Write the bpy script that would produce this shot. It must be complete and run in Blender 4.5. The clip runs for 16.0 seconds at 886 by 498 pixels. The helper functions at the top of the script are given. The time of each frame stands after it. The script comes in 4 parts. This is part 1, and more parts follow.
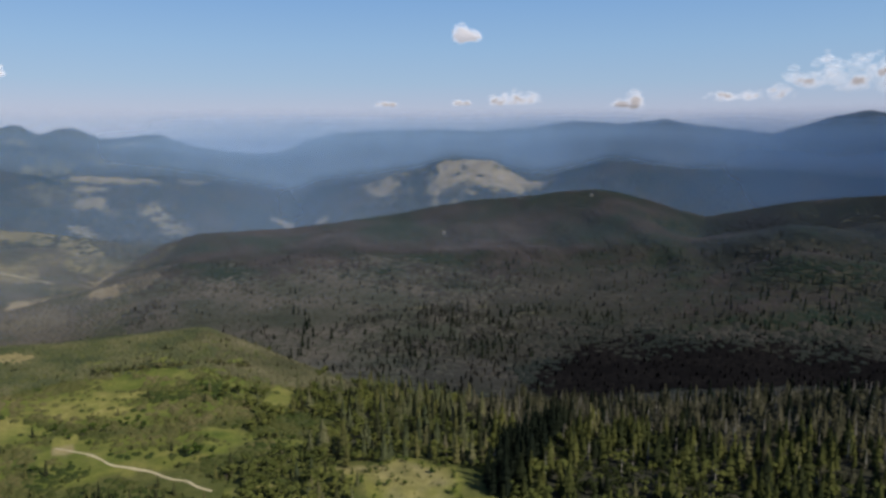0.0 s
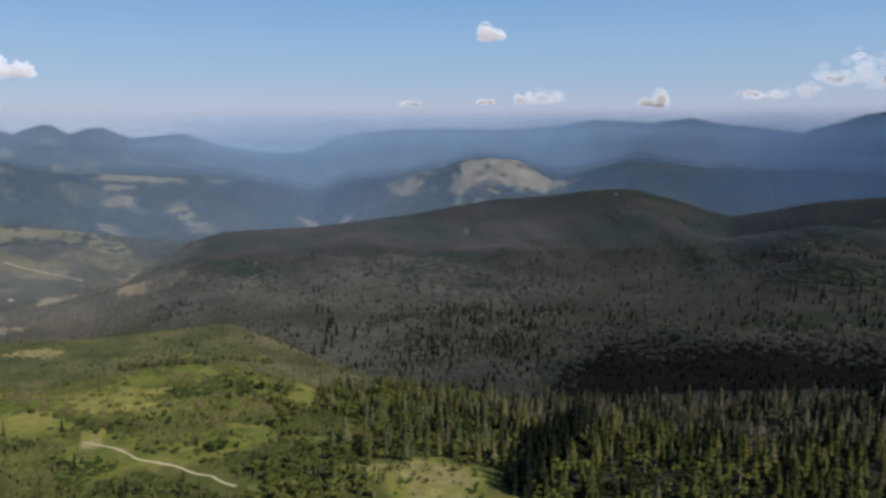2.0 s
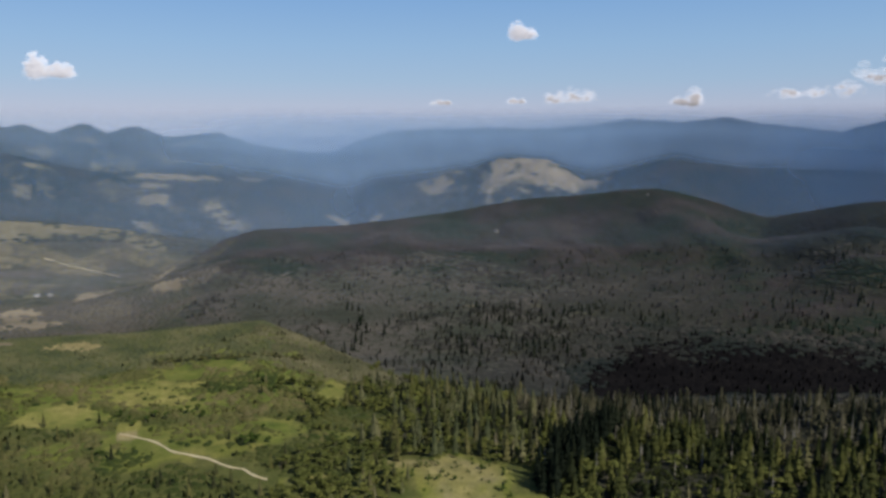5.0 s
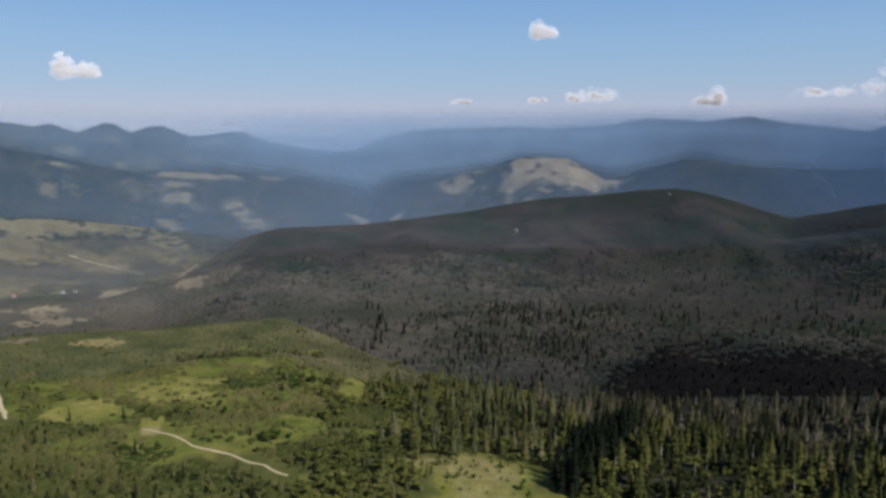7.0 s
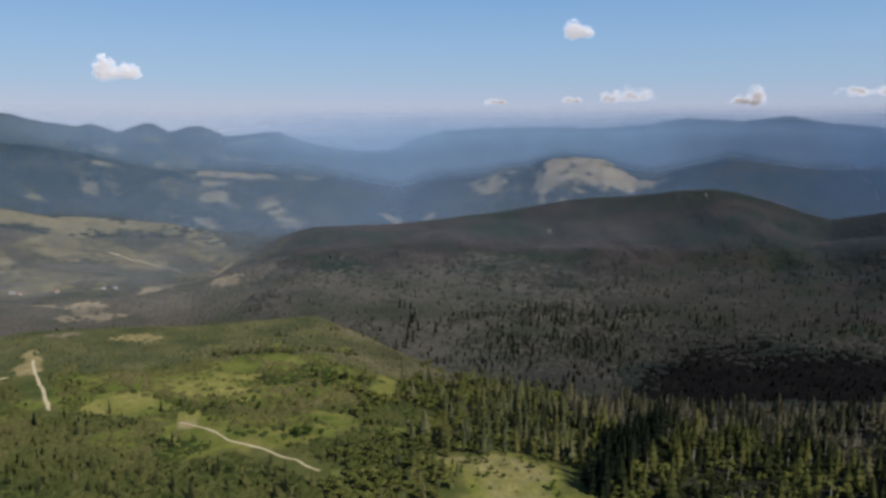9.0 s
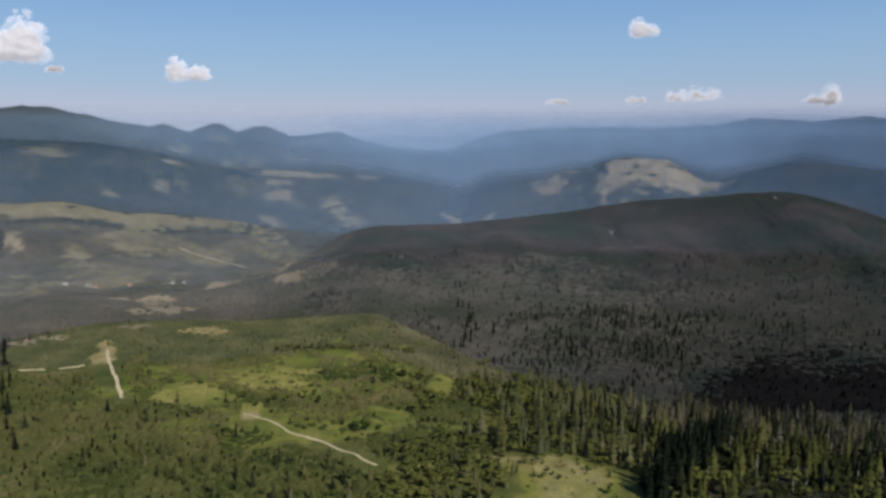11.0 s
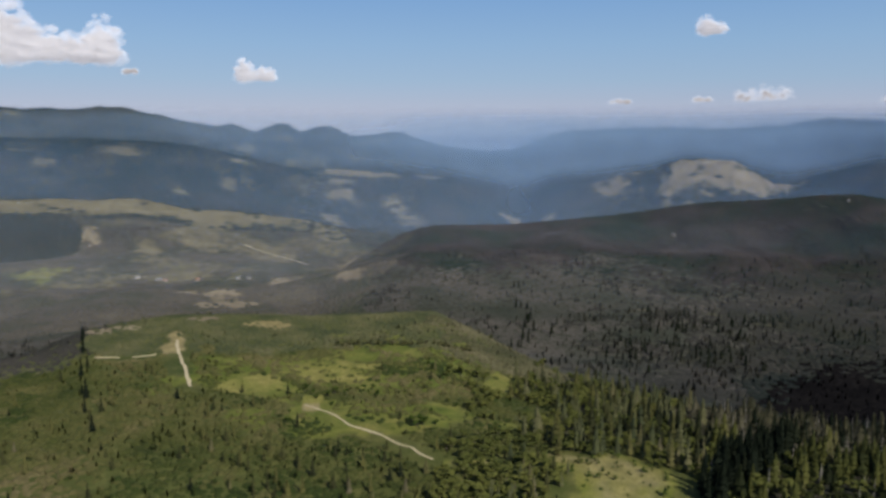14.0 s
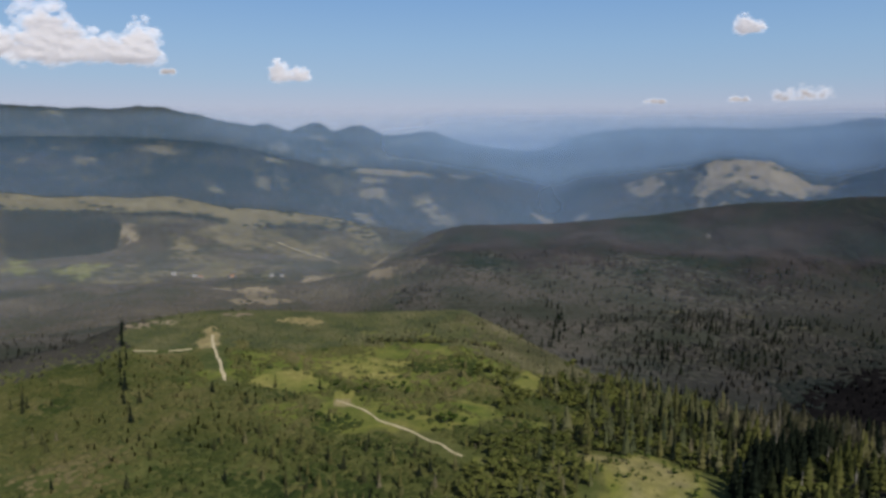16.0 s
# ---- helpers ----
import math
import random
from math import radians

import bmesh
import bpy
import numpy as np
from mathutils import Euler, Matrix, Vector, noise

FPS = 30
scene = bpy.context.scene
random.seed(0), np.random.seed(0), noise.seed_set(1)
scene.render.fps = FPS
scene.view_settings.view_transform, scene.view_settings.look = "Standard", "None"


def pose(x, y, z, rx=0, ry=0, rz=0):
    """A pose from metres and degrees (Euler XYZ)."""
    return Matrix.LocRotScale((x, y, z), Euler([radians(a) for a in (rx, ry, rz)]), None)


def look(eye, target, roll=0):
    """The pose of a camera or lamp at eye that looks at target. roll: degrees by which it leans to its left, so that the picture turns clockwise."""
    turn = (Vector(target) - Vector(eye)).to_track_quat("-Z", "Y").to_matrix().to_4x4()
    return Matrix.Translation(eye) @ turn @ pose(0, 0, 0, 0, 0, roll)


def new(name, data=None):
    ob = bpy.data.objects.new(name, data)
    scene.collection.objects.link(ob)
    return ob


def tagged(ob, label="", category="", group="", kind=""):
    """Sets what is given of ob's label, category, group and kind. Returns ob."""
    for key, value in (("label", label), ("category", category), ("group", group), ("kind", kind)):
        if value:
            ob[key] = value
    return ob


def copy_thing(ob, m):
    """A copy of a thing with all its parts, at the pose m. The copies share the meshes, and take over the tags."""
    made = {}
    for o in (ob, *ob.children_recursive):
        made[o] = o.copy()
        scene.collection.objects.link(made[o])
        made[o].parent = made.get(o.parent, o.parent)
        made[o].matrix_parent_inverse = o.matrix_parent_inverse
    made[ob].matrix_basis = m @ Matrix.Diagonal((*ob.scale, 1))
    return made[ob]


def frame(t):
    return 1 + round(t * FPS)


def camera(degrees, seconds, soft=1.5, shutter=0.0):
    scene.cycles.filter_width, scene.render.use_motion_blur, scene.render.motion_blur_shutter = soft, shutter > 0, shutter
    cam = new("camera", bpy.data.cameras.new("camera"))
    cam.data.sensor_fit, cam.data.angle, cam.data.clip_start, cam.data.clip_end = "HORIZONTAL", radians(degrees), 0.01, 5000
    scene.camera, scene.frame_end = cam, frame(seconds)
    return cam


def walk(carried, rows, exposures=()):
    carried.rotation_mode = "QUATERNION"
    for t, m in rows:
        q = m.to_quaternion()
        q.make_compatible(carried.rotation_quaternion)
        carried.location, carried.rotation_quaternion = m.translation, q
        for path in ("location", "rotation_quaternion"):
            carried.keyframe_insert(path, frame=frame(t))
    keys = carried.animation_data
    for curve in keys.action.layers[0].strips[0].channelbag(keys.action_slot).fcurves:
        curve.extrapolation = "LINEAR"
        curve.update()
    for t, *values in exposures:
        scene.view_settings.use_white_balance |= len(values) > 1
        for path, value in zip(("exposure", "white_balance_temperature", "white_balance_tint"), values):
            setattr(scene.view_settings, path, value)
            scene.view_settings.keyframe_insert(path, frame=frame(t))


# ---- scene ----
# A drone hovers about 177 m above the near meadow, pans slowly to the left and drifts back a little.
EYE = 177.0
cam = camera(62.7, 16.0, soft=3.1)
ROWS = [
    (0.0, 0.0, 0.0, 0.0, 0.0, -8.90, -0.09),
    (0.5, 0.1, -0.1, 0.0, 0.53, -8.92, -0.10),
    (1.0, 0.2, -0.2, 0.0, 0.99, -8.93, -0.10),
    (1.5, 0.3, -0.3, -0.1, 1.44, -8.94, -0.11),
    (2.0, 0.3, -0.4, -0.1, 1.85, -8.96, -0.11),
    (2.5, 0.3, -0.5, -0.2, 2.24, -8.97, -0.11),
    (3.0, 0.3, -0.7, -0.3, 2.65, -8.98, -0.11),
    (3.5, 0.3, -1.0, -0.4, 3.05, -8.98, -0.11),
    (4.0, 0.3, -1.3, -0.4, 3.47, -8.99, -0.10),
    (6.5, 0.3, -3.0, -0.3, 5.35, -9.06, -0.05),
    (7.0, 0.3, -3.3, -0.3, 5.80, -9.07, -0.05),
    (7.5, 0.5, -3.6, -0.3, 6.33, -9.07, -0.05),
    (8.0, 0.7, -4.0, -0.3, 6.93, -9.07, -0.05),
    (8.5, 0.8, -4.6, -0.3, 7.60, -9.07, -0.04),
    (9.0, 1.0, -5.2, -0.3, 8.42, -9.07, -0.03),
    (11.5, 1.9, -8.1, -0.5, 14.17, -9.05, 0.05),
    (12.0, 2.2, -8.9, -0.6, 14.97, -9.04, 0.06),
    (12.5, 2.4, -9.7, -0.6, 15.71, -9.04, 0.07),
    (13.0, 2.6, -10.4, -0.6, 16.45, -9.05, 0.08),
    (13.5, 2.9, -11.2, -0.7, 17.16, -9.05, 0.09),
    (14.0, 3.2, -12.0, -0.7, 17.86, -9.06, 0.11),
    (14.5, 3.5, -12.8, -0.7, 18.53, -9.07, 0.14),
    (15.0, 3.8, -13.5, -0.8, 19.20, -9.07, 0.16),
    (15.5, 4.0, -14.3, -0.8, 19.82, -9.08, 0.19),
    (16.0, 4.2, -15.0, -0.9, 20.36, -9.09, 0.21),
]
walk(cam, [(t, pose(x, y, EYE + z, 90 + pitch, -roll, yaw)) for t, x, y, z, yaw, pitch, roll in ROWS], [(0.0, 0.0, 6450.0, 10.0), (9.0, 0.0, 6450.0, 10.0), (11.5, -0.06, 6450.0, 10.0), (16.0, -0.09, 6450.0, 10.0)])

# ---- light ----
SUN_AZ, SUN_EL = 128.0, 41.0  # clockwise from straight ahead, above the horizon
world = bpy.data.worlds.new("sky")
scene.world = world
world.use_nodes = True
wn = world.node_tree
sky = wn.nodes.new("ShaderNodeTexSky")
sky.sky_type, sky.sun_disc = "NISHITA", False
sky.sun_elevation, sky.sun_rotation = radians(SUN_EL), radians(SUN_AZ)
sky.altitude, sky.air_density, sky.dust_density, sky.ozone_density = 900.0, 1.0, 0.3, 2.5
tone = wn.nodes.new("ShaderNodeMix")
tone.data_type, tone.blend_type = "RGBA", "MULTIPLY"
tone.inputs[0].default_value, tone.inputs[7].default_value = 1.0, (1.0, 0.97, 1.08, 1)
wn.links.new(sky.outputs[0], tone.inputs[6])
wn.links.new(tone.outputs[2], wn.nodes["Background"].inputs[0])
wn.nodes["Background"].inputs[1].default_value = 0.088
sun = new("sun", bpy.data.lights.new("sun", "SUN"))
sun.data.energy, sun.data.angle, sun.data.color = 4.4, radians(0.8), (1.0, 0.92, 0.78)
sd = Vector((math.sin(radians(SUN_AZ)) * math.cos(radians(SUN_EL)), math.cos(radians(SUN_AZ)) * math.cos(radians(SUN_EL)), math.sin(radians(SUN_EL))))
sun.matrix_world = look(sd * 3000, (0, 0, 0))

# ---- materials ----


def material(name):
    m = bpy.data.materials.new(name)
    m.use_nodes = True
    return m, m.node_tree.nodes, m.node_tree.links, m.node_tree.nodes["Principled BSDF"]


def noise_node(nodes, links, scale, detail=4.0, rough=0.6, coords=None):
    n = nodes.new("ShaderNodeTexNoise")
    n.inputs["Scale"].default_value, n.inputs["Detail"].default_value, n.inputs["Roughness"].default_value = scale, detail, rough
    if coords is not None:
        links.new(coords, n.inputs["Vector"])
    return n.outputs["Fac"]


def ramp(nodes, links, fac, stops):
    r = nodes.new("ShaderNodeValToRGB")
    while len(r.color_ramp.elements) < len(stops):
        r.color_ramp.elements.new(0.5)
    for e, (p, c) in zip(r.color_ramp.elements, stops):
        e.position, e.color = p, (*c, 1)
    links.new(fac, r.inputs[0])
    return r.outputs[0]


def mix(nodes, links, fac, a, b, mode="MIX"):
    n = nodes.new("ShaderNodeMix")
    n.data_type, n.blend_type = "RGBA", mode
    for sock, v in ((n.inputs[0], fac), (n.inputs[6], a), (n.inputs[7], b)):
        if isinstance(v, (int, float)):
            sock.default_value = v
        elif isinstance(v, tuple):
            sock.default_value = (*v, 1)
        else:
            links.new(v, sock)
    return n.outputs[2]


def foliage(name, stops, through_light=0.25, grain=0.6, object_random=False, drift=0.012, depth=0.75, each=0.45, swing=1.7, gloss=0.08):
    """Leaves or needles: a colour for each plant, grain inside it, some light let through."""
    m, nodes, links, bsdf = material(name)
    geo = nodes.new("ShaderNodeNewGeometry")
    if object_random:
        rnd = nodes.new("ShaderNodeObjectInfo").outputs["Random"]
    else:
        rnd = geo.outputs["Random Per Island"]
    big = noise_node(nodes, links, drift, 4.0, 0.6, geo.outputs["Position"])
    fine = noise_node(nodes, links, grain, 4.0, 0.7, geo.outputs["Position"])
    add = nodes.new("ShaderNodeMath")
    add.operation, add.inputs[1].default_value = "MULTIPLY_ADD", each
    links.new(rnd, add.inputs[0])
    sub = nodes.new("ShaderNodeMath")
    sub.operation, sub.inputs[1].default_value, sub.inputs[2].default_value = "MULTIPLY_ADD", swing, 0.5 - 0.5 * swing - each / 2
    links.new(big, sub.inputs[0])
    links.new(sub.outputs[0], add.inputs[2])
    col = ramp(nodes, links, add.outputs[0], stops)
    col = mix(nodes, links, depth, col, ramp(nodes, links, fine, [(0.3, (0.45, 0.45, 0.45)), (0.7, (1.25, 1.25, 1.2))]), "MULTIPLY")
    links.new(col, bsdf.inputs["Base Color"])
    bsdf.inputs["Roughness"].default_value = 0.75
    bsdf.inputs["Specular IOR Level"].default_value = gloss
    tr = nodes.new("ShaderNodeBsdfTranslucent")
    links.new(col, tr.inputs[0])
    ms = nodes.new("ShaderNodeMixShader")
    ms.inputs[0].default_value = through_light
    links.new(bsdf.outputs[0], ms.inputs[1])
    links.new(tr.outputs[0], ms.inputs[2])
    links.new(ms.outputs[0], nodes["Material Output"].inputs[0])
    return m


SPRUCE = [(0.0, (0.018, 0.024, 0.012)), (0.25, (0.036, 0.042, 0.020)), (0.5, (0.076, 0.080, 0.032)), (0.75, (0.14, 0.138, 0.046)), (1.0, (0.165, 0.148, 0.095))]
M_SPRUCE = foliage("spruce_needles", SPRUCE, 0.3, 0.7, each=0.75)
M_SPRUCE_ONE = foliage("spruce_needles_single", [(0.0, (0.016, 0.022, 0.010)), (0.25, (0.038, 0.047, 0.017)), (0.55, (0.080, 0.090, 0.026)), (0.85, (0.134, 0.138, 0.040)), (1.0, (0.165, 0.152, 0.085))], 0.32, 0.7, True, each=0.8)
# low grey tones: the middle hill's cloud shade is put into the colour
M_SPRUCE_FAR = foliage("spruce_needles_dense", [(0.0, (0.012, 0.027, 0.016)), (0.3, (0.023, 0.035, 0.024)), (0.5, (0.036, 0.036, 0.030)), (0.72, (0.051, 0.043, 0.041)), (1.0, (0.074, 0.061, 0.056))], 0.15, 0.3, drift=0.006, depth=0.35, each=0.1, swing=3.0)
M_DYING = foliage("dying_spruce_needles", [(0.0, (0.040, 0.044, 0.026)), (0.35, (0.076, 0.077, 0.045)), (0.7, (0.126, 0.120, 0.074)), (1.0, (0.20, 0.182, 0.130))], 0.4, 0.7, each=0.7)
# dark needles; in the gully they also stand in for its shade
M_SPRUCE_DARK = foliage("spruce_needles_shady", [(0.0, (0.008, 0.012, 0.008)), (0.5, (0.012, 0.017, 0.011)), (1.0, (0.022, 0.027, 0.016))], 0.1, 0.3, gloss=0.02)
# near-black tones paint the cloud shadow that lies in the hollow
M_SPRUCE_PAINTED_SHADE = foliage("spruce_needles_painted_shade", [(0.0, (0.006, 0.006, 0.0065)), (0.5, (0.0095, 0.0092, 0.010)), (1.0, (0.016, 0.015, 0.015))], 0.05, 0.3, depth=0.4, gloss=0.0)
# dim tones with the cloud shade of shoulder and hollow rim painted in
M_SPRUCE_PAINTED_DIM = foliage("spruce_needles_painted_dim", [(0.0, (0.014, 0.021, 0.018)), (0.5, (0.022, 0.027, 0.022)), (1.0, (0.036, 0.036, 0.030))], 0.15, 0.3, drift=0.006, depth=0.3, each=0.08, swing=2.6)
# kept low and grey, with the valley's cloud shade in the colour
M_BRUSH = foliage("valley_brush", [(0.0, (0.023, 0.029, 0.022)), (0.35, (0.036, 0.039, 0.031)), (0.65, (0.048, 0.047, 0.041)), (1.0, (0.067, 0.063, 0.055))], 0.15, 0.4, drift=0.009, depth=0.35, each=0.12, swing=2.8)
M_BRUSH_PALE = foliage("pale_valley_brush", [(0.0, (0.048, 0.055, 0.040)), (0.35, (0.070, 0.073, 0.058)), (0.65, (0.094, 0.089, 0.075)), (1.0, (0.122, 0.112, 0.094))], 0.15, 0.4, drift=0.009, depth=0.35, each=0.12, swing=2.8)
M_VALLEY = foliage("valley_thicket", [(0.0, (0.046, 0.056, 0.038)), (0.35, (0.072, 0.074, 0.054)), (0.65, (0.096, 0.087, 0.072)), (1.0, (0.13, 0.118, 0.088))], 0.15, 0.5, drift=0.006, depth=0.5, each=0.25, swing=2.8)
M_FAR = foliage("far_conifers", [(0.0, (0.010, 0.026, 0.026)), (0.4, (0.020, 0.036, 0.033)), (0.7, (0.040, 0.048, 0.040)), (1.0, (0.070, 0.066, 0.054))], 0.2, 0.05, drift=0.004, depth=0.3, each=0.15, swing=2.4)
M_DULL = foliage("dull_young_leaves", [(0.0, (0.050, 0.062, 0.032)), (0.35, (0.080, 0.092, 0.043)), (0.7, (0.112, 0.116, 0.055)), (1.0, (0.150, 0.142, 0.072))], 0.15, 0.9, drift=0.02, depth=0.5, each=0.25, swing=2.6)
M_KHAKI = foliage("khaki_scrub", [(0.0, (0.062, 0.064, 0.034)), (0.35, (0.092, 0.092, 0.048)), (0.7, (0.128, 0.122, 0.066)), (1.0, (0.165, 0.150, 0.088))], 0.2, 0.9, drift=0.02, depth=0.45, each=0.25, swing=2.6)
M_DEAD = foliage("dead_grey_wood", [(0.0, (0.16, 0.15, 0.13)), (1.0, (0.32, 0.30, 0.27))], 0.0, 1.0)
M_LEAF = foliage("broad_leaves", [(0.0, (0.044, 0.060, 0.020)), (0.3, (0.080, 0.093, 0.028)), (0.6, (0.122, 0.124, 0.044)), (0.85, (0.158, 0.142, 0.062)), (1.0, (0.185, 0.162, 0.078))], 0.3, 0.8, drift=0.014, depth=0.45, each=0.2, swing=3.0)
M_LEAF_DEEP = foliage("deep_green_leaves", [(0.0, (0.028, 0.046, 0.014)), (0.35, (0.050, 0.070, 0.020)), (0.7, (0.082, 0.094, 0.029)), (1.0, (0.125, 0.122, 0.044))], 0.3, 0.8, drift=0.02, depth=0.5, each=0.25, swing=2.6)
# leaf colour with the shade of the gaps between spruces painted in
M_PAINTED_GLOOM = foliage("shade_painted_leaves", [(0.0, (0.012, 0.018, 0.008)), (0.5, (0.028, 0.036, 0.013)), (1.0, (0.058, 0.066, 0.022))], 0.2, 0.8, each=0.4, gloss=0.03)
M_LIME = foliage("lime_leaves", [(0.0, (0.046, 0.060, 0.017)), (0.4, (0.086, 0.100, 0.026)), (0.75, (0.138, 0.146, 0.038)), (1.0, (0.175, 0.155, 0.05))], 0.22, 0.8, each=0.35)
M_LEAF_ONE = foliage("broad_leaves_single", [(0.0, (0.035, 0.06, 0.014)), (0.6, (0.065, 0.1, 0.02)), (1.0, (0.10, 0.13, 0.03))], 0.35, 0.8, True)

M_BARK, nodes, links, bsdf = material("bark")
geo = nodes.new("ShaderNodeNewGeometry")
links.new(ramp(nodes, links, noise_node(nodes, links, 3.0, 5.0, 0.7, geo.outputs["Position"]), [(0.3, (0.05, 0.04, 0.03)), (0.7, (0.16, 0.13, 0.11))]), bsdf.inputs["Base Color"])
bsdf.inputs["Roughness"].default_value = 0.9

M_GROUND, nodes, links, bsdf = material("ground")
geo = nodes.new("ShaderNodeNewGeometry")
P = geo.outputs["Position"]
at_grass = nodes.new("ShaderNodeAttribute")
at_grass.attribute_name = "grass"
at_dry = nodes.new("ShaderNodeAttribute")
at_dry.attribute_name = "dry"
at_hay = nodes.new("ShaderNodeAttribute")
at_hay.attribute_name = "hay"
n_big, n_mid, n_fine = noise_node(nodes, links, 0.01, 5, 0.65, P), noise_node(nodes, links, 0.08, 5, 0.7, P), noise_node(nodes, links, 0.9, 4, 0.7, P)
forest_floor = ramp(nodes, links, n_mid, [(0.3, (0.026, 0.029, 0.019)), (0.5, (0.042, 0.043, 0.030)), (0.75, (0.070, 0.066, 0.046))])
grass = ramp(nodes, links, n_mid, [(0.3, (0.055, 0.078, 0.016)), (0.5, (0.135, 0.155, 0.029)), (0.7, (0.285, 0.272, 0.060))])
grass = mix(nodes, links, 0.55, grass, ramp(nodes, links, n_big, [(0.35, (0.09, 0.15, 0.018)), (0.65, (0.21, 0.215, 0.045))]))
dry = ramp(nodes, links, n_mid, [(0.3, (0.16, 0.136, 0.092)), (0.5, (0.25, 0.210, 0.142)), (0.75, (0.35, 0.298, 0.205))])
dry = mix(nodes, links, 0.5, dry, ramp(nodes, links, n_big, [(0.4, (0.155, 0.118, 0.082)), (0.6, (0.32, 0.268, 0.19))]))
c = mix(nodes, links, at_grass.outputs["Fac"], forest_floor, grass)
c = mix(nodes, links, at_dry.outputs["Fac"], c, dry)
hay = ramp(nodes, links, n_mid, [(0.3, (0.19, 0.168, 0.058)), (0.5, (0.295, 0.250, 0.088)), (0.7, (0.41, 0.345, 0.14))])
c = mix(nodes, links, at_hay.outputs["Fac"], c, hay)
c = mix(nodes, links, 0.5, c, ramp(nodes, links, n_fine, [(0.3, (0.55, 0.55, 0.55)), (0.7, (1.3, 1.3, 1.25))]), "MULTIPLY")
links.new(c, bsdf.inputs["Base Color"])
bsdf.inputs["Roughness"].default_value, bsdf.inputs["Specular IOR Level"].default_value = 0.95, 0.1
bump = nodes.new("ShaderNodeBump")
bump.inputs["Strength"].default_value, bump.inputs["Distance"].default_value = 0.6, 1.5
links.new(noise_node(nodes, links, 0.25, 6, 0.7, P), bump.inputs["Height"])
links.new(bump.outputs[0], bsdf.inputs["Normal"])


def plain(name, dark, light, scale, rough=0.85):
    m, nodes, links, bsdf = material(name)
    geo = nodes.new("ShaderNodeNewGeometry")
    links.new(ramp(nodes, links, noise_node(nodes, links, scale, 5, 0.7, geo.outputs["Position"]), [(0.3, dark), (0.7, light)]), bsdf.inputs["Base Color"])
    bsdf.inputs["Roughness"].default_value = rough
    return m


M_TRACK = plain("gravel_track", (0.38, 0.32, 0.19), (0.60, 0.52, 0.34), 0.5, 0.95)
M_ROCK = plain("pale_rock", (0.07, 0.07, 0.065), (0.14, 0.135, 0.125), 0.2, 0.9)
M_PLASTER = plain("pale_plaster", (0.30, 0.29, 0.27), (0.42, 0.41, 0.38), 0.6)
M_ROOF = plain("metal_roof", (0.18, 0.18, 0.18), (0.28, 0.28, 0.27), 0.4, 0.6)
M_TILE = plain("tiled_roof", (0.22, 0.10, 0.06), (0.36, 0.17, 0.10), 0.6, 0.8)


def cloud_material(name, dense, glow, shine):
    """Airy white vapour of the far sky: thin at single puffs, dense where many lie behind one another."""
    m, nodes, links, bsdf = material(name)
    nodes.remove(bsdf)
    d, t, half, em, add, tr, ms = (nodes.new("ShaderNode" + k) for k in ("BsdfDiffuse", "BsdfTranslucent", "MixShader", "Emission", "AddShader", "BsdfTransparent", "MixShader"))
    d.inputs[0].default_value = t.inputs[0].default_value = (0.86, 0.86, 0.88, 1)
    # added glow of its own, in place of sunlight scattered inside the cloud
    em.inputs[0].default_value, em.inputs[1].default_value = (*glow, 1), shine
    half.inputs[0].default_value, ms.inputs[0].default_value = 0.4, dense
    links.new(d.outputs[0], half.inputs[1])
    links.new(t.outputs[0], half.inputs[2])
    links.new(half.outputs[0], add.inputs[0])
    links.new(em.outputs[0], add.inputs[1])
    links.new(tr.outputs[0], ms.inputs[1])
    links.new(add.outputs[0], ms.inputs[2])
    links.new(ms.outputs[0], nodes["Material Output"].inputs[0])
    return m


M_CLOUD = cloud_material("cloud", 0.17, (0.95, 0.92, 0.98), 0.35)
M_CLOUD_THIN = cloud_material("thin_cloud", 0.08, (1.0, 0.91, 0.91), 0.5)


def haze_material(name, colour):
    """Tinted see-through sheet painted as valley haze; its density is laid out over the sheet itself."""
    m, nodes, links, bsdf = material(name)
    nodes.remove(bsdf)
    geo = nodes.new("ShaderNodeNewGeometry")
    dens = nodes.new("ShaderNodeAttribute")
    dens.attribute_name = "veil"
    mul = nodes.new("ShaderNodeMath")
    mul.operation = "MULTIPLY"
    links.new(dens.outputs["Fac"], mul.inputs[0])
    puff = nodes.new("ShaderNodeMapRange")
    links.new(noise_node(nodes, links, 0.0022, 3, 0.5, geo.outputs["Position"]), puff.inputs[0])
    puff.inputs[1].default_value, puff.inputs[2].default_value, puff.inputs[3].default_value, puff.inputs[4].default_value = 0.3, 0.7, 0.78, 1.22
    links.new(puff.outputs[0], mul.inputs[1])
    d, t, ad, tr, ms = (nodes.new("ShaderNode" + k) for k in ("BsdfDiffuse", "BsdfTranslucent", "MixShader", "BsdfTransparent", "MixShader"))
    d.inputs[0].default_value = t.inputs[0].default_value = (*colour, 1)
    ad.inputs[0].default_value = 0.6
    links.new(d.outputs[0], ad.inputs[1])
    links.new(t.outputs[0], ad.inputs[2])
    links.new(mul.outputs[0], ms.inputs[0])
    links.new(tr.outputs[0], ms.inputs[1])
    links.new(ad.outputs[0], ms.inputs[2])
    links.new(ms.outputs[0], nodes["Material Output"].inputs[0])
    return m


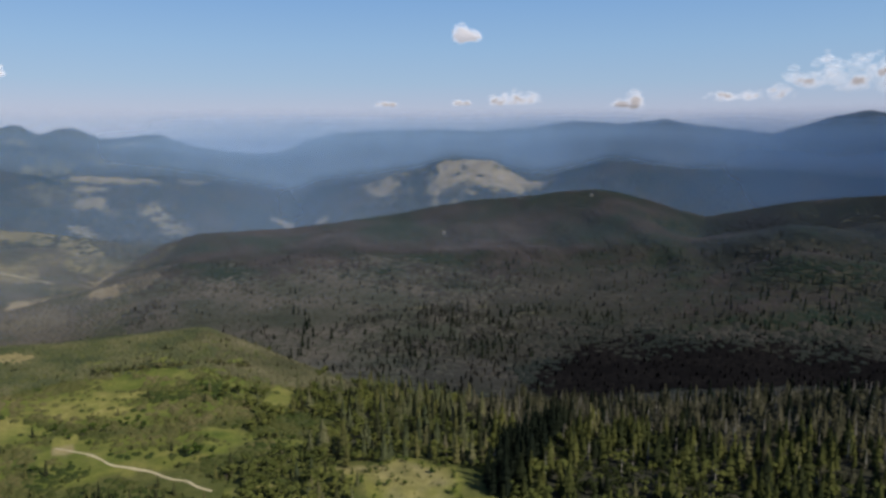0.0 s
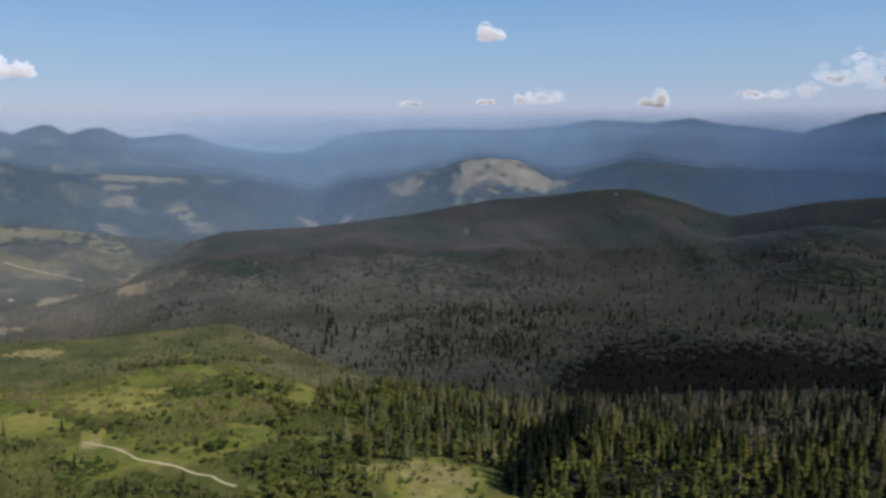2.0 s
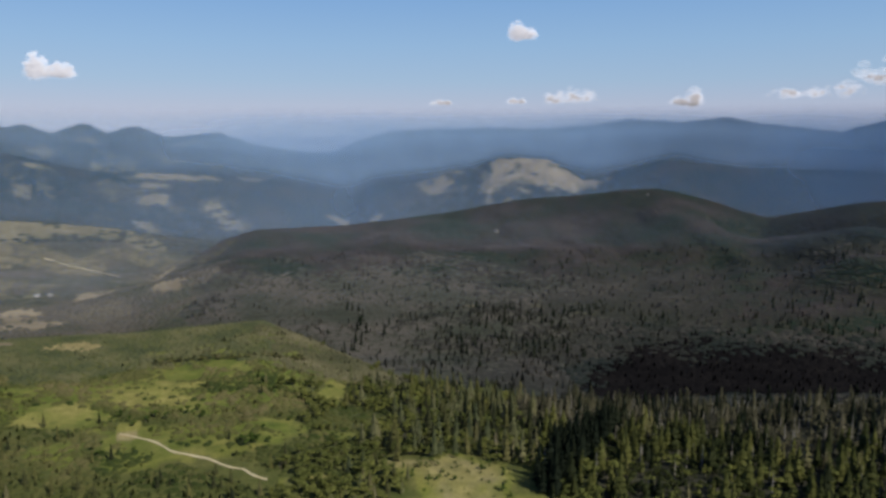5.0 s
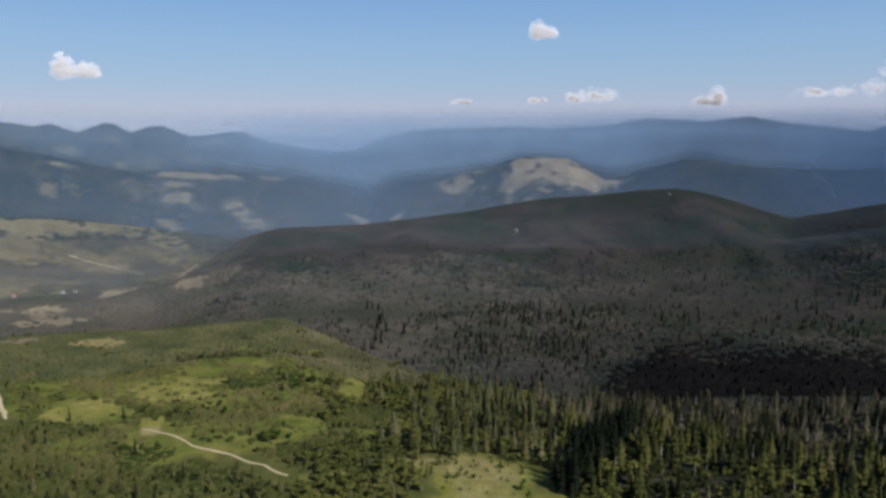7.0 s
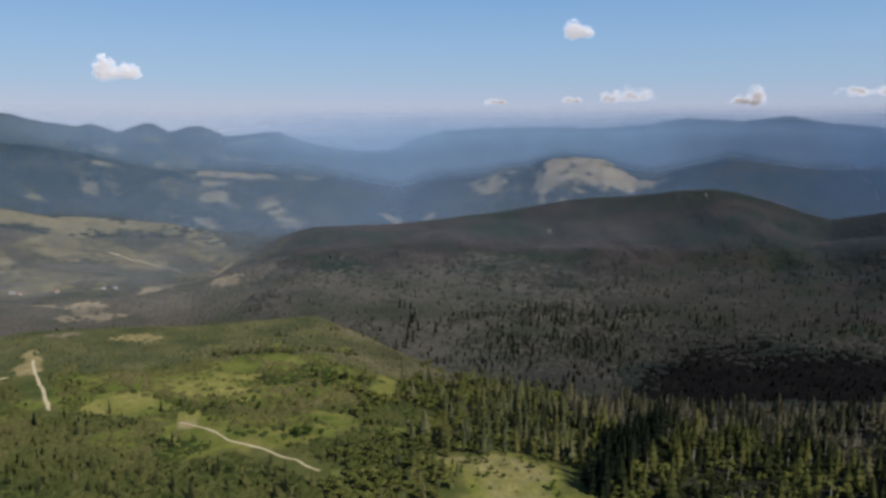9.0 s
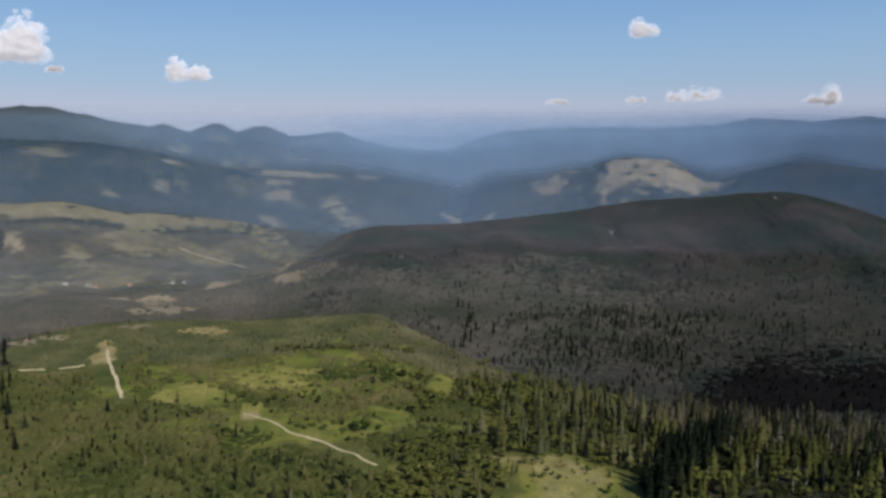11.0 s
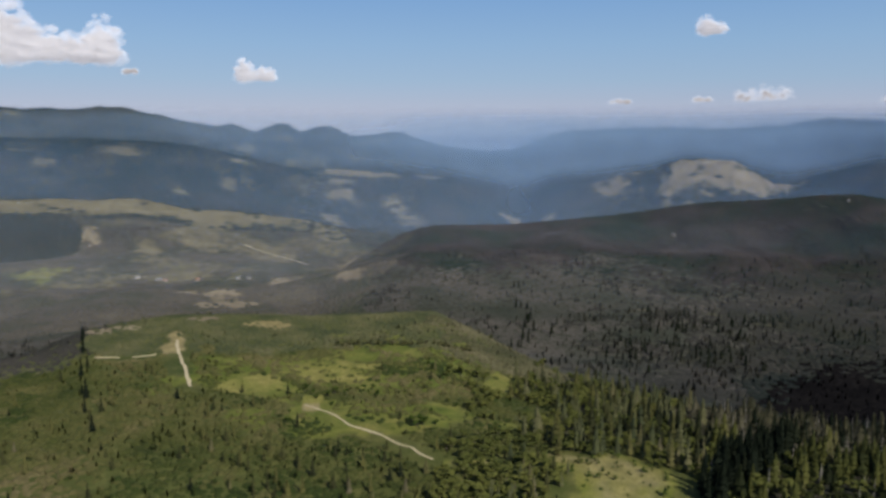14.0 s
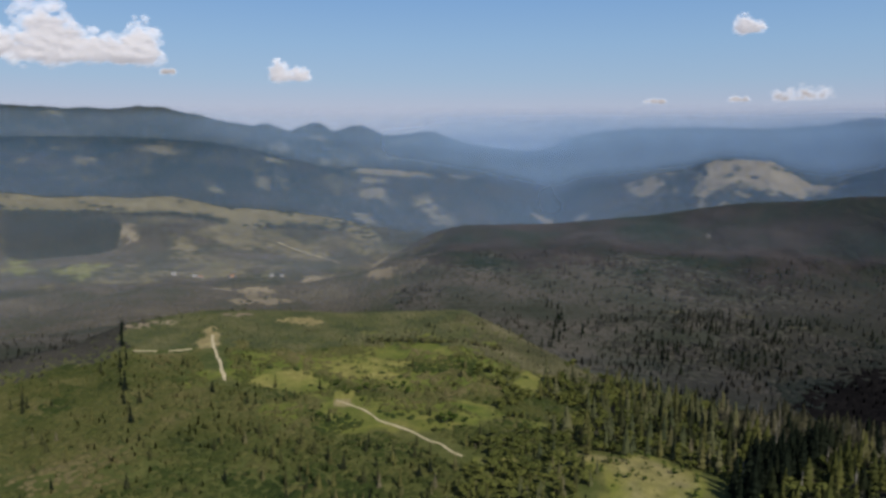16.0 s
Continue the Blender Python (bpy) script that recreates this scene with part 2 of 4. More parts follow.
def glowing_far_air(name, stops, low, high, dense):
    """A glowing sheet painted as the milky air of the farthest distance, part of the sky's backdrop: colours from the
    horizon upwards.
    """
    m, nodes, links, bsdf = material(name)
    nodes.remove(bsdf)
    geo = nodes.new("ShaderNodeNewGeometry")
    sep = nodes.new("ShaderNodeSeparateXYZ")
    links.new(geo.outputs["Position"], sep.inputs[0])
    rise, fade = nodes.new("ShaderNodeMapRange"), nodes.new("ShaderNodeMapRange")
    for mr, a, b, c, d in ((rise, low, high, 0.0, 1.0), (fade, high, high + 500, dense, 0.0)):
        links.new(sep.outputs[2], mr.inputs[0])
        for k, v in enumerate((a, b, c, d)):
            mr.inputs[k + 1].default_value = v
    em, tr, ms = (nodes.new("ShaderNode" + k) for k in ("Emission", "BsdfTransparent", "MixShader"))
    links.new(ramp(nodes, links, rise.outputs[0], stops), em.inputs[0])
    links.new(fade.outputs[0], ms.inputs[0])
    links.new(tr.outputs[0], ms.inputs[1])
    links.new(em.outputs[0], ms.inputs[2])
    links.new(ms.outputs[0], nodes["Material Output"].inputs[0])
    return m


# ---- the lie of the land: ridge lines as (bearing, height angle) seen from the hover point, in degrees ----
NEAR_CREST = [(-80, -15), (-53, -15.4), (-48, -14.8), (-45.3, -13.7), (-39.4, -13.2), (-33, -13.6), (-28.7, -14.0), (-24, -14.0), (-18.7, -13.9), (-16, -15.1), (-12.8, -16.8), (-8.2, -19.0), (-1.6, -20.8), (10, -21.0), (20.7, -20.0), (26.5, -18.6), (32.4, -17.2), (80, -16)]
MID_CREST = [(-80, -9.4), (-40, -9.6), (-30, -10.4), (-26, -10.8), (-24.1, -9.5), (-22.8, -8.8), (-20.9, -7.7), (-18.8, -7.15), (-12, -6.95), (-8.2, -6.6), (-3.8, -5.9), (0.7, -5.1), (2.9, -4.75), (6, -4.55), (9.5, -4.15), (12.1, -4.0), (13.8, -4.2), (15.9, -4.7), (18, -5.35), (20, -5.8), (21.9, -5.5), (25.6, -4.7), (29.1, -4.1), (31.4, -3.75), (80, -3.5)]
PLATEAU = [(-80, -3.6), (-51.7, -3.9), (-48.4, -4.3), (-41, -4.8), (-37, -5.6), (-32, -6.1), (-26.3, -7.0), (-23, -7.6), (-18, -8.4), (-10, -8.2), (0, -7.5), (20, -7.5), (80, -6)]
HIGH_RIDGE = [(-80, -0.3), (-51.4, -0.3), (-44.5, -0.25), (-38.8, -0.6), (-34.8, -1.3), (-30.2, -2.5), (-26.3, -2.75), (-21.4, -3.0), (-18.3, -4.0), (-15.2, -5.3), (-11.6, -6.6), (-9.9, -4.9), (-6.4, -3.8), (-3.7, -2.95), (-1.8, -2.6), (-0.6, -1.95), (1.1, -1.75), (3.9, -1.8), (5.2, -2.5), (6.6, -3.5), (7.8, -3.5), (9.5, -2.67), (12.9, -1.83), (15.8, -2.2), (19.8, -2.45), (25.5, -2.45), (31.3, -2.8), (80, -2)]
FAR_RIDGE = [(-80, 1.90), (-51.2, 1.85), (-47.9, 1.71), (-41.4, 1.84), (-39.1, 1.33), (-35.1, 0.53), (-33.9, 0.78), (-32.2, 0.12), (-30.4, 0.74), (-29.8, 0.74), (-28.8, 0.15), (-27.6, 0.62), (-26.6, 0.62), (-24.7, -0.20), (-21.9, 0.12), (-21.0, 0.10), (-19.2, -0.63), (-16.1, -1.15), (-12.6, -1.32), (-10.6, -0.39), (-8, 0.34), (-4.1, 0.47), (2, 0.43), (7.3, 0.68), (9.8, 1.19), (13.6, 0.96), (16.5, 1.28), (18.9, 0.78), (24.2, 0.16), (26.3, 0.78), (28.7, 1.52), (29.7, 1.66), (33, 1.30), (80, 1.10)]

AZ = np.concatenate([np.arange(-180, -62, 4.0), np.arange(-62, 44, 0.2), np.arange(44, 180.1, 4.0)])
RR = np.concatenate([np.arange(0, 280, 20.0), np.arange(280, 760, 6.0), np.geomspace(760, 2400, 150), np.geomspace(2418, 4960, 150)])


def along(line, az):
    k = np.array(line, float)
    return np.interp(az, k[:, 0], k[:, 1])


def angle_z(line, az, r, lower=0.0):
    return EYE + r * np.tan(np.radians(along(line, az))) - lower


def hash2(ix, iy, seed):
    h = np.sin(ix * 127.1 + iy * 311.7 + seed * 74.7) * 43758.5453
    return h - np.floor(h)


def value_noise(x, y, size, seed=0, octaves=4, gain=0.5):
    """Smooth noise between -1 and 1 in the plan."""
    x, y, total, amp, norm = np.asarray(x, float) / size, np.asarray(y, float) / size, 0.0, 1.0, 0.0
    for o in range(octaves):
        ix, iy = np.floor(x), np.floor(y)
        u, v = x - ix, y - iy
        u, v = u * u * (3 - 2 * u), v * v * (3 - 2 * v)
        n = (hash2(ix, iy, seed + o) * (1 - u) + hash2(ix + 1, iy, seed + o) * u) * (1 - v) + (hash2(ix, iy + 1, seed + o) * (1 - u) + hash2(ix + 1, iy + 1, seed + o) * u) * v
        total, norm, amp = total + amp * (2 * n - 1), norm + amp, amp * gain
        x, y = x * 2.03 + 17.7, y * 2.03 - 9.1
    return total / norm


def relief():
    """Heights on the polar net: each bearing runs over the ridges and valleys one after another."""
    Z = np.zeros((len(AZ), len(RR)))
    for i, az in enumerate(AZ):
        a = min(max(az, -80), 80)
        right = min(max((a - 12) / 14, 0), 1)       # a foothill rises on this side
        left = min(max((-22 - a) / 6, 0), 1)        # the broad valley lies on that side
        r_near = 700 - 150 * min(max((a + 18) / 14, 0), 1) - 60 * min(max((-40 - a) / 10, 0), 1)
        near, mid, plat = angle_z(NEAR_CREST, a, r_near, 6.0), angle_z(MID_CREST, a, 1850, 3.0), angle_z(PLATEAU, a, 2450)
        ks = [(0, -4), (250, -3), (360, 0), (450, 0.35 * near), (r_near, near), (r_near + 60, near - 14), (860, -92 + 4 * right), (1010, -88 + 6 * right - 12 * left)]
        foot = EYE + 1300 * math.tan(radians(-11.2 + 2.6 * right)) - 30 * left
        ks += [(1300, foot), (1420, foot + 8 - 34 * right)]
        ks += [(1850, mid), (2050, mid - 75 + 75 * left), (2450, plat - 25 * (1 - left)), (2600, plat - 45)]
        ks += [(3300, angle_z(HIGH_RIDGE, a, 3300)), (3560, max(angle_z(HIGH_RIDGE, a, 3300) - 90, EYE + 3560 * math.tan(radians(-3.7)))), (4300, angle_z(FAR_RIDGE, a, 4300)), (4600, angle_z(FAR_RIDGE, a, 4300) - 150), (4960, EYE + 4960 * math.tan(radians(-0.15)))]
        k = np.array(ks)
        Z[i] = np.interp(RR, k[:, 0], k[:, 1])
    kern = np.array([1, 3, 5, 3, 1]) / 13.0
    pad = np.pad(Z, ((0, 0), (2, 2)), mode="edge")
    Z = sum(w * pad[:, j:j + Z.shape[1]] for j, w in enumerate(kern))
    A, R = np.meshgrid(np.radians(AZ), RR, indexing="ij")
    X, Y = R * np.sin(A), R * np.cos(A)
    rough = np.interp(R, [0, 360, 700, 1300, 1600, 1850, 2100, 2500, 3000, 3300, 3900, 4300, 4900, 4960], [0, 1.5, 3, 7, 10, 4, 10, 12, 16, 5, 16, 4, 2, 0])
    Z = Z + rough * value_noise(X, Y, 260, 3, 5, 0.55) * 0.8
    gully = 1 - np.abs(value_noise(X, Y, 420, 9, 3, 0.5)) * 2
    Z = Z - np.interp(R, [0, 1000, 1450, 1700, 1850, 2050, 2400, 3000, 3250, 3350, 3700, 4200, 4500], [0, 0, 30, 26, 0, 0, 26, 40, 4, 4, 34, 4, 0]) * np.clip(gully, 0, 1) ** 2
    # rugged knolls along the farthest skyline
    Z = Z + np.interp(R, [3900, 4200, 4400, 4600], [0, 12, 12, 0]) * value_noise(X, Y, 90, 13, 3, 0.65)
    # long spurs that run slantwise down the face of the middle hill
    spur = value_noise(A * 1700 + 0.45 * R, R * 0.42 - A * 240, 230, 91, 4, 0.55)
    Z = Z + np.interp(R, [0, 1150, 1350, 1650, 1850, 2000], [0, 0, 22, 34, 6, 0]) * spur * np.clip((A + 0.38) / 0.1, 0, 1)
    return X, Y, Z


GX, GY, GZ = relief()


def height(x, y):
    """Ground height at places of the plan."""
    x, y = np.asarray(x, float), np.asarray(y, float)
    az, r = np.degrees(np.arctan2(x, y)), np.hypot(x, y)
    i = np.clip(np.searchsorted(AZ, az) - 1, 0, len(AZ) - 2)
    j = np.clip(np.searchsorted(RR, r) - 1, 0, len(RR) - 2)
    u, v = (az - AZ[i]) / (AZ[i + 1] - AZ[i]), np.clip((r - RR[j]) / (RR[j + 1] - RR[j]), 0, 1)
    return (GZ[i, j] * (1 - u) + GZ[i + 1, j] * u) * (1 - v) + (GZ[i, j + 1] * (1 - u) + GZ[i + 1, j + 1] * u) * v


# ---- land cover: (kind, bearing, distance, half width in degrees, half depth in metres) ----
# kinds: f wood, m tan meadow, y ripe field, g green field, v village meadow, w open shrubland, d dry and p pale pasture, r reddish clearing, t bare earth
NEAR_PATCHES = [
    ("m", -2.0, 360, 4.2, 24), ("m", -6.8, 374, 3.0, 6), ("m", -2.4, 330, 4.4, 24), ("y", -26.6, 530, 3.2, 27), ("y", -33.2, 496, 2.6, 16), ("y", -28.8, 468, 1.0, 12), ("w", -22.8, 533, 9.0, 62),
    ("t", -29.0, 452, 0.55, 7), ("w", -23.7, 431, 9.2, 35), ("w", -31.7, 504, 2.8, 54), ("w", -35.4, 530, 4.5, 34), ("t", -39.6, 600, 1.0, 17), ("t", -39.0, 626, 0.6, 26), ("m", -15.4, 360, 3.2, 4), ("w", 0.4, 322, 6.0, 20),
    ("t", -32.4, 668, 1.5, 15), ("d", -43.6, 668, 2.0, 15), ("d", -37.2, 690, 1.2, 8),
]
VALLEY_PATCHES = [
    ("p", -50.0, 2405, 4.4, 62), ("p", -45.0, 2400, 4.6, 70), ("p", -40.4, 2420, 3.8, 66), ("p", -41.6, 2330, 3.0, 90), ("p", -35.5, 2415, 4.2, 75), ("p", -31.2, 2418, 1.8, 72),
    ("d", -44.1, 2130, 0.9, 100), ("g", -47.6, 1870, 1.8, 150), ("g", -51.2, 1925, 1.4, 130), ("p", -44.0, 1862, 0.7, 80), ("v", -40.1, 1740, 2.1, 85), ("v", -35.7, 1650, 3.8, 160),
    ("d", -37.9, 1400, 1.1, 70), ("d", -35.2, 1400, 1.6, 85), ("d", -35.3, 1272, 2.6, 42), ("d", -30.8, 1545, 1.7, 55), ("d", -25.0, 1990, 1.6, 120), ("d", -25.3, 1375, 1.8, 85),
    ("p", -36.4, 2184, 2.3, 150), ("p", -40.2, 2040, 1.2, 140), ("p", -32.6, 2090, 1.9, 120), ("p", -30.6, 2000, 1.5, 75),
]
FAR_PATCHES = [
    ("r", -48.4, 4145, 0.8, 75), ("r", -41.5, 3167, 1.6, 90), ("r", -46.6, 3025, 1.1, 66), ("r", -50.3, 3010, 0.8, 45), ("r", -32.8, 3944, 1.4, 90), ("p", -33.6, 3216, 1.2, 32),
    ("r", -34.3, 2943, 0.7, 70), ("p", -37.7, 2803, 0.8, 36), ("d", -28.3, 3300, 1.1, 30), ("d", -24.6, 3265, 2.8, 75), ("d", -26.1, 3141, 1.3, 32), ("d", -19.1, 3623, 1.2, 60),
    ("d", -26.1, 3036, 1.4, 40), ("d", -24.6, 2927, 0.7, 95), ("d", -26.4, 2729, 0.9, 30), ("d", -21.7, 2964, 1.2, 100), ("d", -20.3, 2820, 1.3, 95),
]
TAN_HILL = [
    ("d", -4.1, 3180, 1.9, 125), ("d", 2.0, 3245, 3.4, 125), ("d", 3.5, 3150, 3.0, 130), ("d", 0.8, 3010, 2.2, 150), ("d", 6.6, 3255, 2.2, 60), ("f", -1.9, 3150, 0.6, 60), ("f", 2.7, 3048, 1.3, 16),
    ("d", -12.4, 3210, 1.1, 46), ("d", -9.5, 3020, 0.8, 24), ("r", -30.2, 4068, 1.3, 45), ("r", -23.2, 4158, 1.3, 35), ("p", -1.8, 1092, 1.1, 5), ("p", 3.0, 1088, 1.2, 4), ("p", 7.2, 1056, 1.3, 4),
]
TRACK = [(-29.4, 456), (-28.6, 452), (-27.5, 437), (-25.2, 411), (-22.8, 395), (-20.8, 380), (-19.1, 366), (-18.6, 362)]
SIDE_TRACK = [(-39.0, 622), (-38.9, 590), (-38.8, 556), (-38.5, 526), (-38.2, 502)]
CROSS_TRACK = [(-44.8, 590), (-44.0, 588), (-43.0, 585)]
VALLEY_TRACK = [(-33.4, 2130), (-32.2, 2082), (-30.9, 2026), (-29.6, 1960), (-28.6, 1900)]
SPUR_TRACK = [(-42.3, 584), (-41.6, 584), (-40.6, 588)]


def polar(az, r):
    a = np.radians(az)
    return r * np.sin(a), r * np.cos(a)


def dark_block(az, r, warp):
    """The square dark wood below the pasture's edge."""
    return (((az + 48.4) / 3.7) ** 4 + ((r - 2185) / 150) ** 4 + 0.5 * warp) < 1


def cover(x, y):
    """Share of green grass, of dry pasture or earth, of open ground and of ripe hay at places of the plan."""
    x, y = np.asarray(x, float), np.asarray(y, float)
    az, r = np.degrees(np.arctan2(x, y)), np.hypot(x, y)
    warp = np.where(r < 800, 0.95, np.where(r < 2300, 0.85, np.where(az < -14, 0.85, 0.8))) * np.where(r < 800, value_noise(x, y, 28, 21, 4, 0.6), np.where(r < 2300, value_noise(x, y, 70, 21, 4, 0.65), value_noise(x, y, 120, 21, 5, 0.7)))
    green, dry, bare, hay = np.zeros_like(x), np.zeros_like(x), np.zeros_like(x), np.zeros_like(x)
    tuft = np.clip(0.5 + 1.6 * value_noise(x, y, 13, 101, 3, 0.6), 0, 1)
    group = np.clip(0.5 + 2.2 * value_noise(x, y, 34, 111, 3, 0.6), 0, 1)
    for kind, a, r_mid, w, h in NEAR_PATCHES + VALLEY_PATCHES + FAR_PATCHES + TAN_HILL:
        q = np.sqrt(((az - a) / w) ** 2 + ((r - r_mid) / h) ** 2) + warp
        inside = np.clip((1.2 - q) / (0.22 if r_mid < 800 else 0.5 if kind != "r" else 0.75), 0, 1)
        if kind == "f":  # a wood left standing inside the pasture
            green, dry, bare = green * (1 - inside), dry * (1 - inside), bare * (1 - inside)
            continue
        if kind in "my":
            core = np.clip((0.95 - q) / 0.45, 0, 1)
            hay = np.maximum(hay, inside * (0.12 + 0.25 * tuft + 0.25 * core * (1 - 0.6 * group) if kind == "m" else 0.34 + 0.3 * tuft))
            green = np.maximum(green, inside)
            dry = np.maximum(dry, 0.0 if kind == "y" else 0.65 * core * (1 - 0.45 * tuft))
        elif kind in "dtpr":
            hay = np.maximum(hay, 0.6 * inside * (kind == "t"))
            green = np.maximum(green, 0.28 * inside * (kind == "p"))
            dry = np.maximum(dry, inside * (1.0 if kind == "t" else 0.52 if kind == "p" else 0.34 if kind == "r" else 0.92 if r_mid < 2300 else 0.82 if abs(a) < 15 else 0.66))
        else:
            green = np.maximum(green, inside * (1.0 if kind == "g" else 0.6 if kind == "v" else 0.8))
            if kind == "w":
                hay = np.maximum(hay, 0.28 * inside * tuft * (1 - group))
            if kind in "gv":
                dry = np.maximum(dry, (0.28 if kind == "g" else 0.35) * inside)
        bare = np.maximum(bare, inside * (0.97 - 0.8 * group if kind == "w" else 0.97 - (0.1 if kind == "y" else 0.35) * group if r_mid < 800 else 0.62 if kind == "v" else 0.93 if r_mid < 2300 else 0.985))
    copse = np.clip((value_noise(x, y, 190, 57, 4, 0.6) + 0.44) / 0.2, 0.12, 1)
    wooded = r > 2500
    scrub = np.clip((value_noise(x, y, 85, 59, 4, 0.65) + 0.19) / 0.18, 0.1, 1)
    copse = np.where(az < -15, copse, scrub)
    dry, bare = np.where(wooded, dry * copse, dry), np.where(wooded, bare * copse, bare)
    hedges = np.where((r > 1500) & (r < 2330) & (az < -33), np.clip((value_noise(x, y, 105, 63, 4, 0.65) + 0.2) / 0.16, 0.15, 1), 1.0)
    dry, bare, green = dry * hedges, bare * hedges, green * hedges
    # mottled pasture on the sunny valley side
    side = np.clip((-18 - az) / 8, 0, 1) * np.clip((r - 1400) / 200, 0, 1) * np.clip((2680 - r) / 120, 0, 1) + (0.3 + 0.3 * np.clip((az + 36) / 5, 0, 1)) * np.clip((-18 - az) / 8, 0, 1) * np.clip((r - 2680) / 120, 0, 1) * np.clip((4150 - r) / 300, 0, 1)
    mottle = np.clip((value_noise(x, y, 150, 51, 5, 0.65) - 0.02) / 0.18, 0, 1) * side
    dry, green, bare = np.maximum(dry, 0.42 * mottle), np.maximum(green, 0.28 * mottle), np.maximum(bare, 0.75 * mottle)
    hill = np.clip((-8 - az + 5 * warp) / 6, 0, 1) * np.clip((780 - r) / 80, 0, 1)
    green = np.maximum(green, 0.4 * hill)
    lawn = np.clip((9 - az + 4 * warp) / 3, 0, 1) * np.clip((430 - r + 20 * warp) / 30, 0, 1)
    green = np.maximum(green, 0.45 * lawn)
    green = np.maximum(green, 0.45 * np.clip((335 - r + 15 * warp) / 40, 0, 1))
    wood = dark_block(az, r, warp)
    dry, bare, green = np.where(wood, 0, dry), np.where(wood, 0, bare), np.where(wood, 0, green)
    return np.maximum(green, dry * 0.3), dry, bare, hay


# ---- ground ----


def mesh_from(name, verts, faces, mats, smooth=False, slots=None):
    """One mesh from arrays: verts (n, 3), faces (m, 3 or 4)."""
    me = bpy.data.meshes.new(name)
    n, k = faces.shape
    me.vertices.add(len(verts))
    me.vertices.foreach_set("co", np.ascontiguousarray(verts, np.float32).ravel())
    me.loops.add(n * k)
    me.loops.foreach_set("vertex_index", np.ascontiguousarray(faces, np.int32).ravel())
    me.polygons.add(n)
    me.polygons.foreach_set("loop_start", np.arange(n, dtype=np.int32) * k)
    if slots is not None:
        me.polygons.foreach_set("material_index", np.ascontiguousarray(slots, np.int32))
    me.polygons.foreach_set("use_smooth", np.full(n, smooth))
    for m in mats:
        me.materials.append(m)
    me.update(calc_edges=True)
    return me


na, nr = GX.shape
idx = np.arange(na * nr).reshape(na, nr)
quads = np.stack([idx[:-1, :-1], idx[:-1, 1:], idx[1:, 1:], idx[1:, :-1]], -1).reshape(-1, 4)
ground_mesh = mesh_from("ground", np.stack([GX, GY, GZ], -1).reshape(-1, 3), quads, [M_GROUND], True)
g_green, g_dry, _, g_hay = cover(GX.ravel(), GY.ravel())
for key, val in (("grass", g_green), ("dry", g_dry), ("hay", g_hay)):
    at = ground_mesh.attributes.new(key, "FLOAT", "POINT")
    at.data.foreach_set("value", val.astype(np.float32))
tagged(new("ground", ground_mesh), "hilly ground of forest floor, green meadow and dry pasture", "ground", kind="structure")


def strip(name, line, width, label, lift=0.25):
    """A track that follows the ground along a line of bearings and distances."""
    k = np.array(line, float)
    px, py = polar(k[:, 0], k[:, 1])
    s = np.concatenate([[0], np.cumsum(np.hypot(np.diff(px), np.diff(py)))])
    t = np.arange(0, s[-1], 2.0)
    cx, cy = np.interp(t, s, px), np.interp(t, s, py)
    for _ in range(6):
        cx[1:-1], cy[1:-1] = (cx[:-2] + cx[1:-1] * 2 + cx[2:]) / 4, (cy[:-2] + cy[1:-1] * 2 + cy[2:]) / 4
    cx, cy = cx + 3.0 * value_noise(cx, cy, 18, 81, 2), cy + 3.0 * value_noise(cx, cy, 18, 85, 2)
    dx, dy = np.gradient(cx), np.gradient(cy)
    ln = np.hypot(dx, dy)
    nx, ny = -dy / ln, dx / ln
    cols = []
    for f in (-0.5, -0.25, 0, 0.25, 0.5):
        ww = width * (1 + 0.9 * value_noise(cx, cy, 11, 5 + f, 3)) * f
        x, y = cx + nx * ww, cy + ny * ww
        cols.append(np.stack([x, y, height(x, y) + lift - 0.35 * (abs(f) == 0.5)], -1))
    v = np.stack(cols, 1)
    i = np.arange(v.shape[0] * 5).reshape(-1, 5)
    q = np.stack([i[:-1, :-1], i[1:, :-1], i[1:, 1:], i[:-1, 1:]], -1).reshape(-1, 4)
    return tagged(new(name, mesh_from(name, v.reshape(-1, 3), q, [M_TRACK], True)), label, "track", kind="structure")


strip("road", TRACK, 1.9, "pale gravel track winding across the green hillside")
strip("road", SIDE_TRACK, 2.4, "pale dirt track climbing to a clearing")
strip("road", CROSS_TRACK, 2.4, "pale dirt track along the wood's edge")
strip("road", VALLEY_TRACK, 4.5, "pale dirt road slanting down the valley side", 4.0)
strip("road", SPUR_TRACK, 2.2, "short piece of pale dirt track at the wood's edge")

# ---- trees ----
rng = np.random.default_rng(7)


